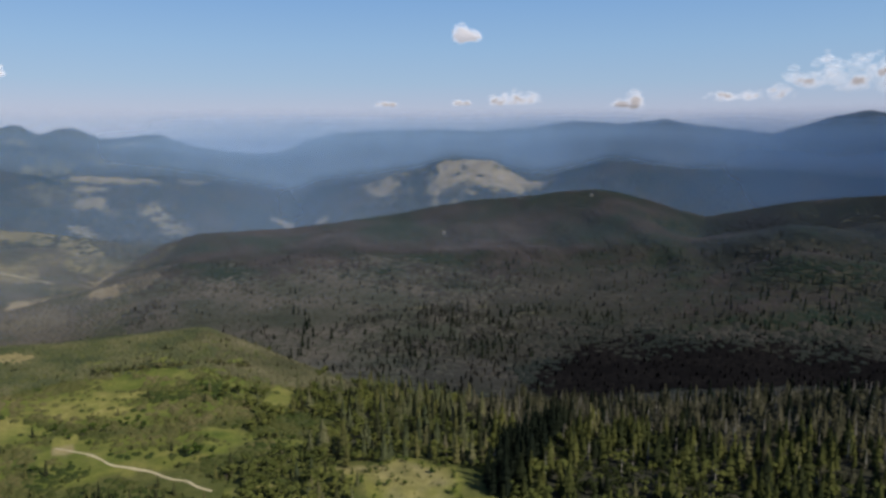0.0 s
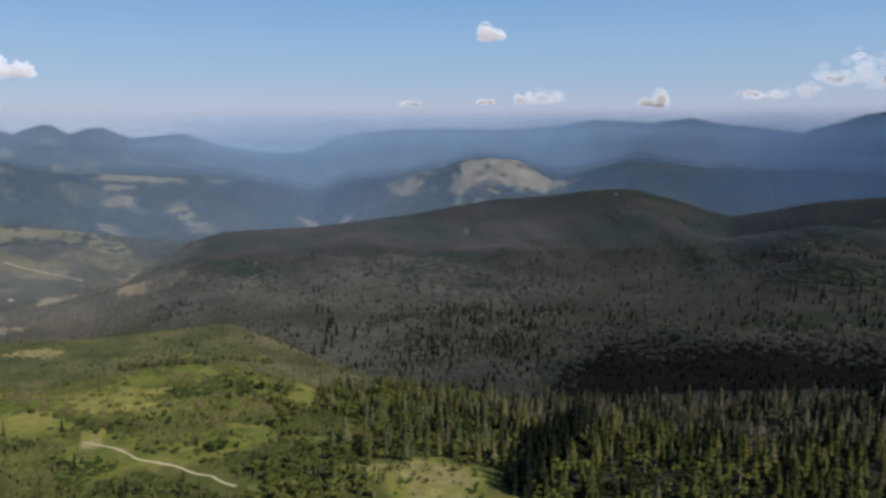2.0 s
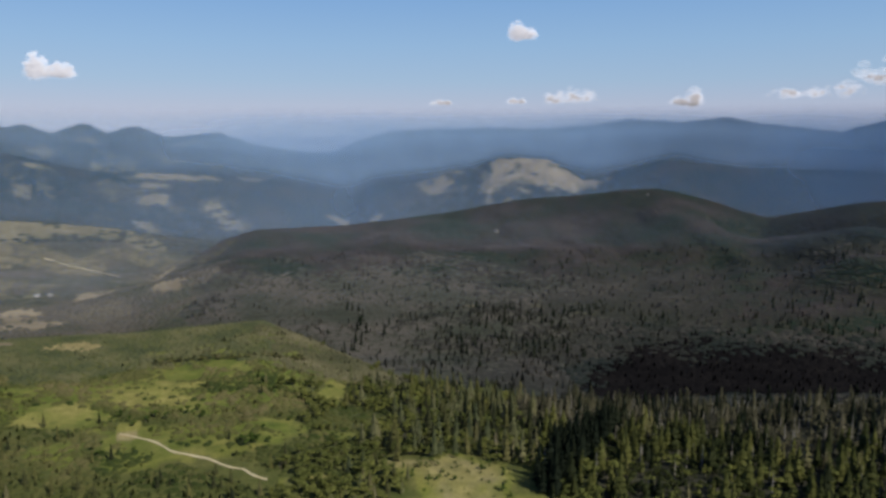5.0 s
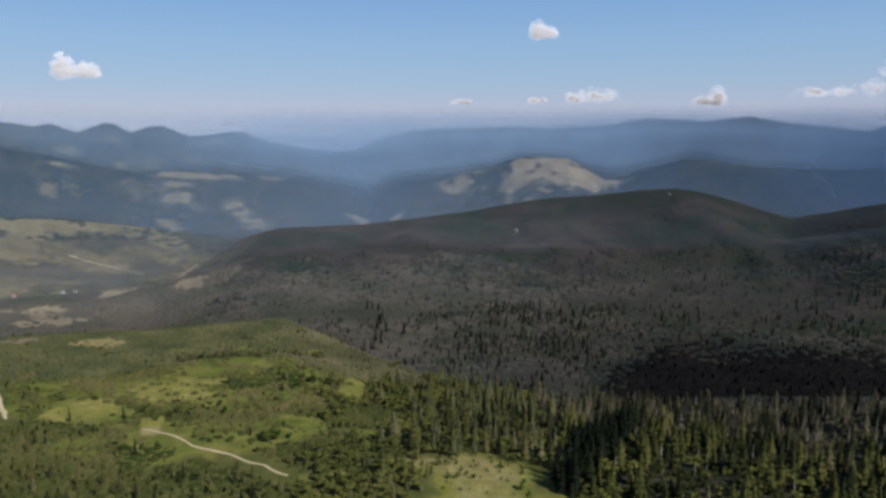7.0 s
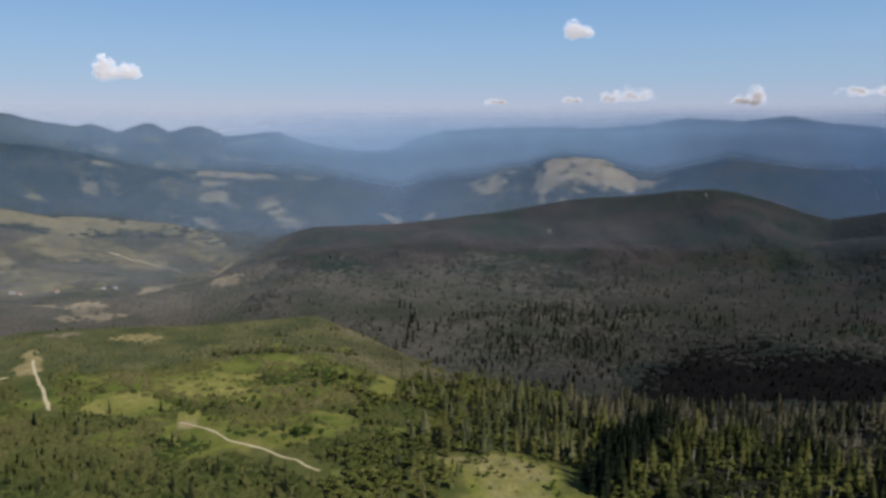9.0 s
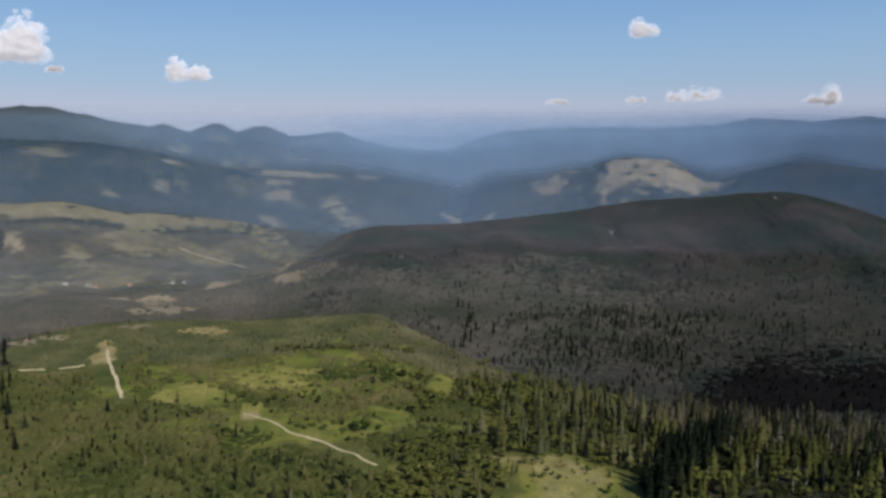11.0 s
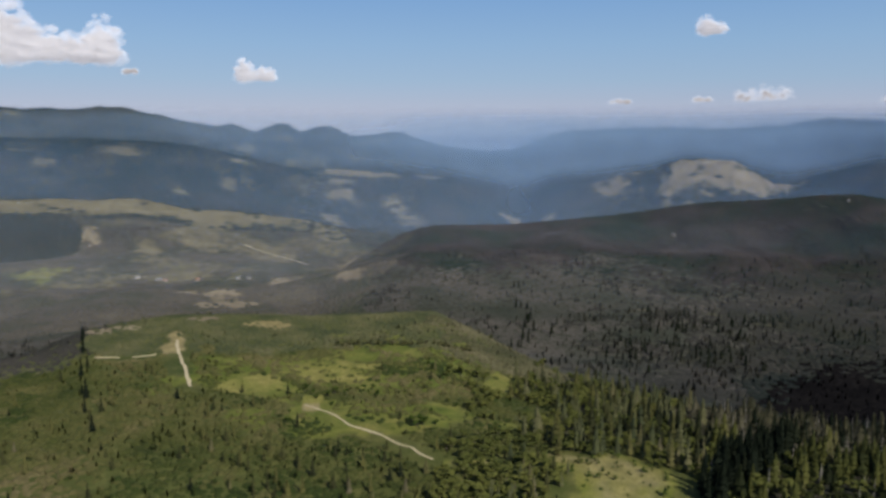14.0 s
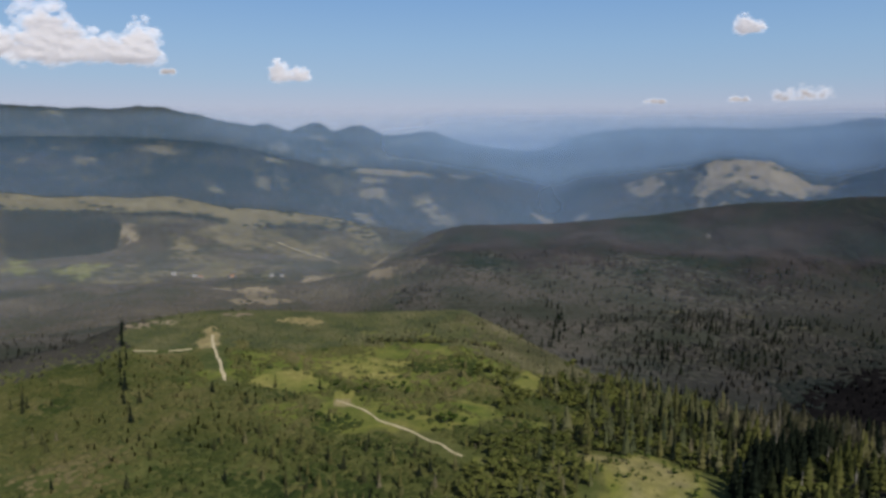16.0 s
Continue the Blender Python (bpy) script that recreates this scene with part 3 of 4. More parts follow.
def spruce_shape(tiers, sides, slim, jag, trunk=True):
    """A spruce one metre high: drooping whorls in one skin, a tapered trunk below. Returns verts, triangles, slots."""
    v, f = [(0, 0, 1.0)], []
    prev = None
    for k in range(tiers):
        z_out = 1 - (k + 1) * 0.9 / tiers + rng.uniform(-0.02, 0.02)
        rad = slim * ((k + 1) / tiers) ** 0.8
        turn = rng.uniform(0, 6.28)
        ring = []
        for s in range(sides):
            a = turn + 2 * math.pi * (s + rng.uniform(-0.2, 0.2)) / sides
            q = rad * rng.uniform(1 - jag, 1 + jag * 0.7)
            ring.append(len(v))
            v.append((q * math.cos(a), q * math.sin(a), z_out + rng.uniform(-0.5, 0.3) * 0.12 / tiers * 4 * jag))
        if prev is None:
            f += [(0, ring[s], ring[(s + 1) % sides]) for s in range(sides)]
        else:
            for s in range(sides):
                n = (s + 1) % sides
                f += [(prev[s], ring[s], ring[n]), (prev[s], ring[n], prev[n])]
        prev = ring
        if k < tiers - 1:
            inner = []
            for s in range(sides):
                x, y, z = v[ring[s]]
                inner.append(len(v))
                v.append((x * 0.5, y * 0.5, z + 0.035))
            for s in range(sides):
                n = (s + 1) % sides
                f += [(ring[s], inner[s], inner[n]), (ring[s], inner[n], ring[n])]
            prev = inner
    slots = [0] * len(f)
    if trunk:
        b = len(v)
        for z, q in ((-0.03, 0.016), (0.5, 0.009)):
            v += [(q * math.cos(s * 2.094), q * math.sin(s * 2.094), z) for s in range(3)]
        for s in range(3):
            n = (s + 1) % 3
            f += [(b + s, b + n, b + 3 + n), (b + s, b + 3 + n, b + 3 + s)]
        slots += [1] * 6
    return np.array(v, float), np.array(f, int), np.array(slots, int)


ICO_V = np.array([(0, 0, 1), *[(0.894 * math.cos(a * 1.2566), 0.894 * math.sin(a * 1.2566), 0.447) for a in range(5)], *[(0.894 * math.cos((a + 0.5) * 1.2566), 0.894 * math.sin((a + 0.5) * 1.2566), -0.447) for a in range(5)], (0, 0, -1)])
ICO_F = np.array([*[(0, 1 + a, 1 + (a + 1) % 5) for a in range(5)], *[(1 + a, 6 + a, 1 + (a + 1) % 5) for a in range(5)], *[(1 + (a + 1) % 5, 6 + a, 6 + (a + 1) % 5) for a in range(5)], *[(6 + a, 11, 6 + (a + 1) % 5) for a in range(5)]])


OCT_V = np.array([(1, 0, 0), (0, 1, 0), (-1, 0, 0), (0, -1, 0), (0, 0, 1), (0, 0, -1)], float)
OCT_F = np.array([(0, 1, 4), (1, 2, 4), (2, 3, 4), (3, 0, 4), (1, 0, 5), (2, 1, 5), (3, 2, 5), (0, 3, 5)])


def leafy_shape(clumps, wide, trunk=True, small=False, fat=1.0, flat=0.85):
    """A broad-leaved tree one metre high: a trunk with limbs under an uneven crown of clumps."""
    v, f, slots, n = [], [], [], 0
    for c in range(clumps):
        z = rng.uniform(0.3, 0.92) if flat > 0.5 else rng.uniform(0.5, 0.7)
        reach = wide * (1 - abs(z - 0.55) * 1.3)
        a, q = rng.uniform(0, 6.28), reach * math.sqrt(rng.uniform(0, 1))
        size = fat * rng.uniform(0.10, 0.2) * (1.25 - 0.4 * z)
        bv, bf = (OCT_V, OCT_F) if small else (ICO_V, ICO_F)
        p = bv * size * rng.uniform(0.6, 1.3, (len(bv), 1)) * np.array([1.1, 1.1, flat]) + np.array([q * math.cos(a), q * math.sin(a), z])
        v.append(p)
        f.append(bf + n)
        slots += [0] * len(bf)
        n += len(bv)
    if trunk:
        for z0, z1, q0, q1, dx, dy in ((-0.03, 0.45, 0.025, 0.016, 0, 0), (0.3, 0.6, 0.013, 0.006, wide * 0.5, 0.05), (0.33, 0.62, 0.013, 0.006, -wide * 0.4, -0.1)):
            ring = [(q * math.cos(s * 2.094) + (dx if k else 0), q * math.sin(s * 2.094) + (dy if k else 0), z) for k, (z, q) in enumerate(((z0, q0), (z1, q1))) for s in range(3)]
            v.append(np.array(ring))
            for s in range(3):
                m = (s + 1) % 3
                f.append(np.array([(s, m, 3 + m), (s, 3 + m, 3 + s)]) + n)
            slots += [1] * 6
            n += 6
    return np.concatenate(v), np.concatenate(f), np.array(slots, int)


def canopy_shape(sides=7):
    """The closed canopy of a thicket: one low uneven dome, a metre wide and high."""
    v, f = [(rng.uniform(-0.1, 0.1), rng.uniform(-0.1, 0.1), 1.0)], []
    for rad, z in ((0.5, 0.72), (1.0, -0.1)):
        for s in range(sides):
            a = 6.2832 * (s + rng.uniform(-0.25, 0.25)) / sides
            q = rad * rng.uniform(0.8, 1.2)
            v.append((q * math.cos(a), q * math.sin(a), z * rng.uniform(0.85, 1.15)))
    for s in range(sides):
        n = (s + 1) % sides
        f += [(0, 1 + s, 1 + n), (1 + s, 1 + sides + s, 1 + sides + n), (1 + s, 1 + sides + n, 1 + n)]
    return np.array(v, float), np.array(f, int), np.zeros(len(f), int)


def plant(name, shapes, x, y, tall, wide, mats, label, category, sink=0.0, soft=False):
    """Joins many plants into one stretch of woodland."""
    if not len(x):
        return None
    z = height(x, y) - sink
    pick, turn = rng.integers(0, len(shapes), len(x)), rng.uniform(0, 6.28, len(x))
    V, F, S, base = [], [], [], 0
    for k, (v, f, s) in enumerate(shapes):
        m = np.flatnonzero(pick == k)
        if not len(m):
            continue
        c, sn = np.cos(turn[m])[:, None], np.sin(turn[m])[:, None]
        px = (v[None, :, 0] * c - v[None, :, 1] * sn) * (tall[m] * wide[m])[:, None] + x[m][:, None]
        py = (v[None, :, 0] * sn + v[None, :, 1] * c) * (tall[m] * wide[m])[:, None] + y[m][:, None]
        pz = v[None, :, 2] * tall[m][:, None] + z[m][:, None]
        V.append(np.stack([px, py, pz], -1).reshape(-1, 3))
        F.append((f[None] + (np.arange(len(m)) * len(v))[:, None, None] + base).reshape(-1, 3))
        S.append(np.tile(s, len(m)))
        base += len(m) * len(v)
    me = mesh_from(name, np.concatenate(V), np.concatenate(F), mats, soft, np.concatenate(S))
    return tagged(new(name, me), label, category, kind="stuff")


def scatter(r0, r1, a0, a1, step):
    """Uneven points on the plan within a sector."""
    g = np.arange(-r1, r1, step)
    gx, gy = np.meshgrid(g, g[g > -60])
    x = (gx + rng.uniform(-0.48, 0.48, gx.shape) * step).ravel()
    y = (gy + rng.uniform(-0.48, 0.48, gy.shape) * step).ravel()
    az, r = np.degrees(np.arctan2(x, y)), np.hypot(x, y)
    m = (r > r0) & (r < r1) & (az > a0) & (az < a1)
    return x[m], y[m], az[m], r[m]


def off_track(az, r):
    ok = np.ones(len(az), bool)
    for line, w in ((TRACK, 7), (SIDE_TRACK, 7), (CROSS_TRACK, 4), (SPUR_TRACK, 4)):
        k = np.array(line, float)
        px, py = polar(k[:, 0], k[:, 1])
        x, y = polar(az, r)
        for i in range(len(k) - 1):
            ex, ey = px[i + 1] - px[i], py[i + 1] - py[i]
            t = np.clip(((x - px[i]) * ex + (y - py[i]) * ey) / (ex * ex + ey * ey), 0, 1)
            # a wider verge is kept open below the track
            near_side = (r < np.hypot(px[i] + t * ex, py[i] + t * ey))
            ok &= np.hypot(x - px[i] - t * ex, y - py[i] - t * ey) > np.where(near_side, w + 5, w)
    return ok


def near_edge(az):
    """Where the near hill falls away behind its crest."""
    return 760 - 150 * np.clip((az + 18) / 14, 0, 1) - 210 * np.clip((-44.5 - az) / 3, 0, 1)


def flank(az, r, drift):
    """The open khaki slope that falls away from the hill's crest."""
    return (az > -18.5 + 2 * drift) & (az < -6.5 + 2 * drift) & (r > 555 + 2.0 * np.abs(az + 14) + 18 * drift) & (r < near_edge(az) + 20)


SPRUCES = [spruce_shape(6, 8, 0.14, 0.32) for _ in range(8)]
SPRUCES_MID = [spruce_shape(3, 6, 0.15, 0.3, False) for _ in range(6)]
LEAFY = [leafy_shape(10, 0.36, True, True) for _ in range(8)]
CANOPY = [canopy_shape() for _ in range(8)]
THICKET = [(v * np.array([0.55, 0.55, 0.75]), f, s) for v, f, s in CANOPY]
SAPLINGS = [leafy_shape(6, 0.26, False, True) for _ in range(8)] + [spruce_shape(3, 6, 0.2, 0.35, False) for _ in range(6)]

# the near hill: spruces on one side, young mixed wood and shrubs on the other
x, y, az, r = scatter(300, 800, -64, 44, 5.6)
op = cover(x, y)[2]
side = az + 14 + 9 * value_noise(x, y, 70, 31, 3)
clump = value_noise(x, y, 45, 37, 3)
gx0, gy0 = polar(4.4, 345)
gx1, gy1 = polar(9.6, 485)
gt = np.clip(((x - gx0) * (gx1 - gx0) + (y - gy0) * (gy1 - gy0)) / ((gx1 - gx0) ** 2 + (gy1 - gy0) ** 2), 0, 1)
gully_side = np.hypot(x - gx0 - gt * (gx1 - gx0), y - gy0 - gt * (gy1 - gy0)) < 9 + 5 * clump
rim = value_noise(x, y, 20, 39, 2)
glade_edge = (np.abs(az + 2.0) < 4.7 + 1.6 * clump + 2.0 * rim) & (r < 374 + 10 * clump + 10 * rim)
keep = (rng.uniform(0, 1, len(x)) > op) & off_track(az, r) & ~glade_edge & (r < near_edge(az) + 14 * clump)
keep &= ~flank(az, r, clump) | (rng.uniform(0, 1, len(x)) < 0.05)
glade = clump < -0.18 + 0.25 * rng.uniform(-1, 1, len(x))
# the gully's shade is painted as a band of dark spruces
dark = keep & gully_side
spr = keep & ~dark & (((side > 0) & ~glade & (rng.uniform(0, 1, len(x)) < np.where(az < 3, np.where((r > 365) & (r < 500) & (az > -13), 0.34, np.where((r < 374) & (az < -7), 0.42, 0.27)), 0.36))) | ((side <= 0) & (r < 560) & (rng.uniform(0, 1, len(x)) < np.where((r < 376) & (az > -36), 0.24, 0.02 + 0.10 * (clump > 0.25)))))
lea = keep & ~spr & ~dark & (side > -1) & (rng.uniform(0, 1, len(x)) < np.where(az > 5, 0.9, np.where((az > -13) & (r > 365) & (r < 500), 0.8, 1.0)))
single = spr & (az > 4) & (az < 33) & (r < 455)
order = np.flatnonzero(single)[:290]
single[:] = False
single[order] = True
rest = spr & ~single
tall = np.where(side > 0, 11 + 11 * rng.uniform(0, 1, len(x)) ** 1.4 + 4 * clump, rng.uniform(6, 11, len(x)))
low_side = (az < -5) & (r < 372)
tall = np.where(low_side, np.minimum(tall, 8 + 6 * rng.uniform(0, 1, len(x))), tall)
old = rest & (rng.uniform(0, 1, len(x)) < np.clip((az + 4) / 60, 0.09, 0.28))
rest &= ~old
greyish = rest & (az < 3 + 4 * clump) & (az > -16) & (rng.uniform(0, 1, len(x)) < 0.5)
rest &= ~greyish
plant("spruce_wood", SPRUCES, x[greyish], y[greyish], tall[greyish], rng.uniform(1.0, 1.5, greyish.sum()), [M_DULL, M_BARK], "narrow grey-green spruces beside the tan meadow", "trees")
dying = rest & (r > 462 + 45 * clump - 2.2 * np.clip(az - 10, 0, 20)) & (az > 3 + 6 * clump)
rest &= ~dying
plant("spruce_wood", SPRUCES, x[dying], y[dying], tall[dying] * 0.95, rng.uniform(0.9, 1.5, dying.sum()), [M_DYING, M_DEAD], "thin grey-brown dying spruces on the back of the stand", "trees")
plant("spruce_wood", SPRUCES, x[rest], y[rest], tall[rest], np.where(az[rest] < 3, 0.85, 1.0) * rng.uniform(1.1, 1.7, rest.sum()), [M_SPRUCE, M_BARK], "dense stand of slender green spruces on the near hill", "trees")
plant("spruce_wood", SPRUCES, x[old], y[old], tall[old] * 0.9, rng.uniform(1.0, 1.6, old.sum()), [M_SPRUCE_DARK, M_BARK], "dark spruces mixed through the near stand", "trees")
plant("spruce_wood", SPRUCES, x[dark], y[dark], tall[dark] + 3, rng.uniform(0.9, 1.3, dark.sum()), [M_SPRUCE_DARK, M_BARK], "dark spruces that paint the shade of a gully beside the meadow", "trees")
low = np.where(op > 0.3, rng.uniform(2, 4.5, len(x)), rng.uniform(4, 9, len(x)))
drab = lea & (r > 455 + 45 * clump - 2.2 * np.clip(az - 10, 0, 20)) & (az > 1 + 6 * clump)
lea &= ~drab
plant("undergrowth", LEAFY, x[drab], y[drab], low[drab] * 0.8, rng.uniform(0.95, 1.5, drab.sum()), [M_DYING, M_BARK], "drab brown shrubs under the dying spruces", "shrubs")
# shade in the gaps of the stand, painted as dark shrubs
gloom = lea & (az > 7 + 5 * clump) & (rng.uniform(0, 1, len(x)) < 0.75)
lea &= ~gloom
plant("undergrowth", LEAFY, x[gloom], y[gloom], low[gloom] * 0.9, rng.uniform(0.95, 1.5, gloom.sum()), [M_PAINTED_GLOOM, M_BARK], "green shrubs painted dark for the shade between the tall spruces", "shrubs")
plant("undergrowth", LEAFY, x[lea], y[lea], low[lea], rng.uniform(0.95, 1.5, lea.sum()), [M_LIME, M_BARK], "lime-green broad-leaved shrubs between the spruces", "shrubs")
sx, sy, saz, sr = scatter(300, 800, -64, -5, 3.5)
so = cover(sx, sy)[2]
thin = value_noise(sx, sy, 30, 71, 3)
far_side = (saz < -43.5) & (sr < 790)
slope = flank(saz, sr, value_noise(sx, sy, 45, 37, 3))
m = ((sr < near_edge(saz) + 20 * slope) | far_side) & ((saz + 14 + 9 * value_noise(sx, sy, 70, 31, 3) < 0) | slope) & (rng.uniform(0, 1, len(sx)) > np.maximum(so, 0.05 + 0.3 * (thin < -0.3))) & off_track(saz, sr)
dull = sr > 585 + 26 * thin
grey = (saz + 0.8 * rng.uniform(-1, 1, len(sx)) < -45.5 + 4 * thin) & (sr + 22 * rng.uniform(-1, 1, len(sx)) > 590 + 40 * thin)
upright = rng.uniform(0, 1, len(sx)) < (0.13 + 0.3 * value_noise(sx, sy, 55, 75, 3)) * np.where(dull, 0.4, 1.0)
swell = value_noise(sx, sy, 40, 73, 3)
young = m & ~dull & ~grey & ~slope
deep = value_noise(sx, sy, 85, 79, 4, 0.6) + 0.1 * rng.uniform(-1, 1, len(sx)) > 0.12 - 0.14 * ((sr < 425) & (saz > -36)) - 0.35 * np.exp(-((saz + 34) / 3.5) ** 2 - ((sr - 455) / 40) ** 2)
for who, mat, words in ((young & deep, M_LEAF_DEEP, "deep green young wood on the lower hillside"), (young & ~deep, M_LEAF, "olive-green young mixed wood and saplings on the hillside"), (m & dull & ~grey & ~slope, M_DULL, "dull grey-green young wood on the back of the hill"), (m & slope, M_KHAKI, "khaki young scrub on the slope beside the hill's crest"), (m & grey, M_BRUSH, "smooth grey wood beyond the row of dark spruces")):
    w = who & ~upright
    plant("young_wood", THICKET, sx[w], sy[w], 1.3 + 1.1 * rng.uniform(0, 1, w.sum()) ** 1.4 + 0.6 * swell[w], rng.uniform(2.2, 3.2, w.sum()), [mat], words, "trees", 0.2, True)
    w = who & upright
    plant("saplings", SAPLINGS, sx[w], sy[w], (2.6 + 2.6 * rng.uniform(0, 1, w.sum()) ** 1.6 + 1.0 * swell[w]) * (1 - 0.45 * so[w]), rng.uniform(0.8, 1.3, w.sum()), [mat], words.replace("young", "upright young"), "trees", 0.0, True)


# grey dead spruces among the living ones, and a dark row along the wood's edge
SNAGS = [spruce_shape(5, 5, 0.05, 0.5) for _ in range(5)]
dx, dy, daz, dr = scatter(330, 640, 4, 34, 11.0)
m = (rng.uniform(0, 1, len(dx)) < 0.55) & (dr > 425 + 90 * rng.uniform(-1, 1, len(dx))) & (dr < near_edge(daz))
plant("dead_spruce_stand", SNAGS, dx[m], dy[m], rng.uniform(9, 15, m.sum()), rng.uniform(0.8, 1.4, m.sum()), [M_DEAD, M_DEAD], "bare grey dead spruces scattered in the green stand", "trees")
row_r = np.linspace(440, 660, 9) + rng.uniform(-14, 14, 9)
row_x, row_y = polar(-45.6 + 0.5 * rng.uniform(-1, 1, 9), row_r)
lx, ly, laz, lr = scatter(560, 640, -27, -15.5, 3.6)
m = np.abs(lr - 592 - 4 * np.sin(laz * 0.7)) < 3.5
plant("tree_line", LEAFY, lx[m], ly[m], rng.uniform(3, 5.5, m.sum()), rng.uniform(0.8, 1.2, m.sum()), [M_SPRUCE, M_BARK], "dark green line of trees along the upper edge of the field", "trees")
plant("spruce_row", SPRUCES, row_x, row_y, rng.uniform(9, 17, 9), rng.uniform(0.9, 1.2, 9), [M_SPRUCE_DARK, M_BARK], "row of dark spruces along the edge of the wood", "trees")


def one_mesh(name, shape, slot, mat):
    v, f, s = shape
    f = f[s == slot]
    used, inv = np.unique(f, return_inverse=True)
    return mesh_from(name, v[used], inv.reshape(-1, 3), [mat])


def make_tree(name, shape, leaf, label, category, group):
    top = tagged(new(name), label, category, group)
    for pn, slot, mat in (("crown", 0, leaf), ("trunk", 1, M_BARK)):
        p = new(pn, one_mesh(pn, shape, slot, mat))
        p.parent = top
    return top


def stand(trees, x, y, tall, wide):
    for i in range(len(x)):
        m = pose(x[i], y[i], float(height(x[i], y[i])), 0, 0, rng.uniform(0, 360))
        s = Matrix.Diagonal((tall[i] * wide[i], tall[i] * wide[i], tall[i], 1))
        src = trees[i % len(trees)]
        if i < len(trees):
            src.matrix_basis = m @ s
        else:
            made = copy_thing(src, m)
            made.scale = (tall[i] * wide[i], tall[i] * wide[i], tall[i])


single_spruces = [make_tree("spruce", s, M_SPRUCE_ONE, "tall slender dark green spruce in the near stand", "spruce tree", "spruces of the near stand") for s in SPRUCES]
stand(single_spruces, x[single], y[single], tall[single], rng.uniform(1.1, 1.7, single.sum()))

# bushes on the tan meadow and round the track
bushes = [make_tree("bush", s, M_LEAF_ONE, "low rounded green bush on the open meadow", "bush", "bushes of the meadow") for s in LEAFY[:5]]
bx, by, baz, br = scatter(334, 470, -32, 8, 6.5)
bo = cover(bx, by)[2]
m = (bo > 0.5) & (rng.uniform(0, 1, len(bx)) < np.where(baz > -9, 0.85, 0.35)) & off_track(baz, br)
stand(bushes, bx[m][:290], by[m][:290], 1.0 + 3.0 * rng.uniform(0, 1, m.sum()) ** 1.6, rng.uniform(1.2, 1.8, m.sum()))

# round leafy trees beside the track and on the field's edge
elders = [make_tree("leafy_tree", s, M_LEAF_ONE, "round dark green broad-leaved tree beside the gravel track", "tree", "leafy trees by the track") for s in LEAFY[3:8]]
ex, ey, eaz, er = scatter(440, 500, -30, -22.5, 8.0)
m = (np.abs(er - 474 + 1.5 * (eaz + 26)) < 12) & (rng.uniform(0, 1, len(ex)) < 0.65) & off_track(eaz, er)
px, py = polar(np.array([-20.1, -19.6, -20.6]), np.array([408.0, 411.0, 413.0]))
ex, ey = np.concatenate([px, ex[m]]), np.concatenate([py, ey[m]])
stand(elders, ex, ey, np.concatenate([[8.5, 7.0, 6.0], rng.uniform(3.5, 6.5, m.sum())]), rng.uniform(1.0, 1.4, len(ex)))

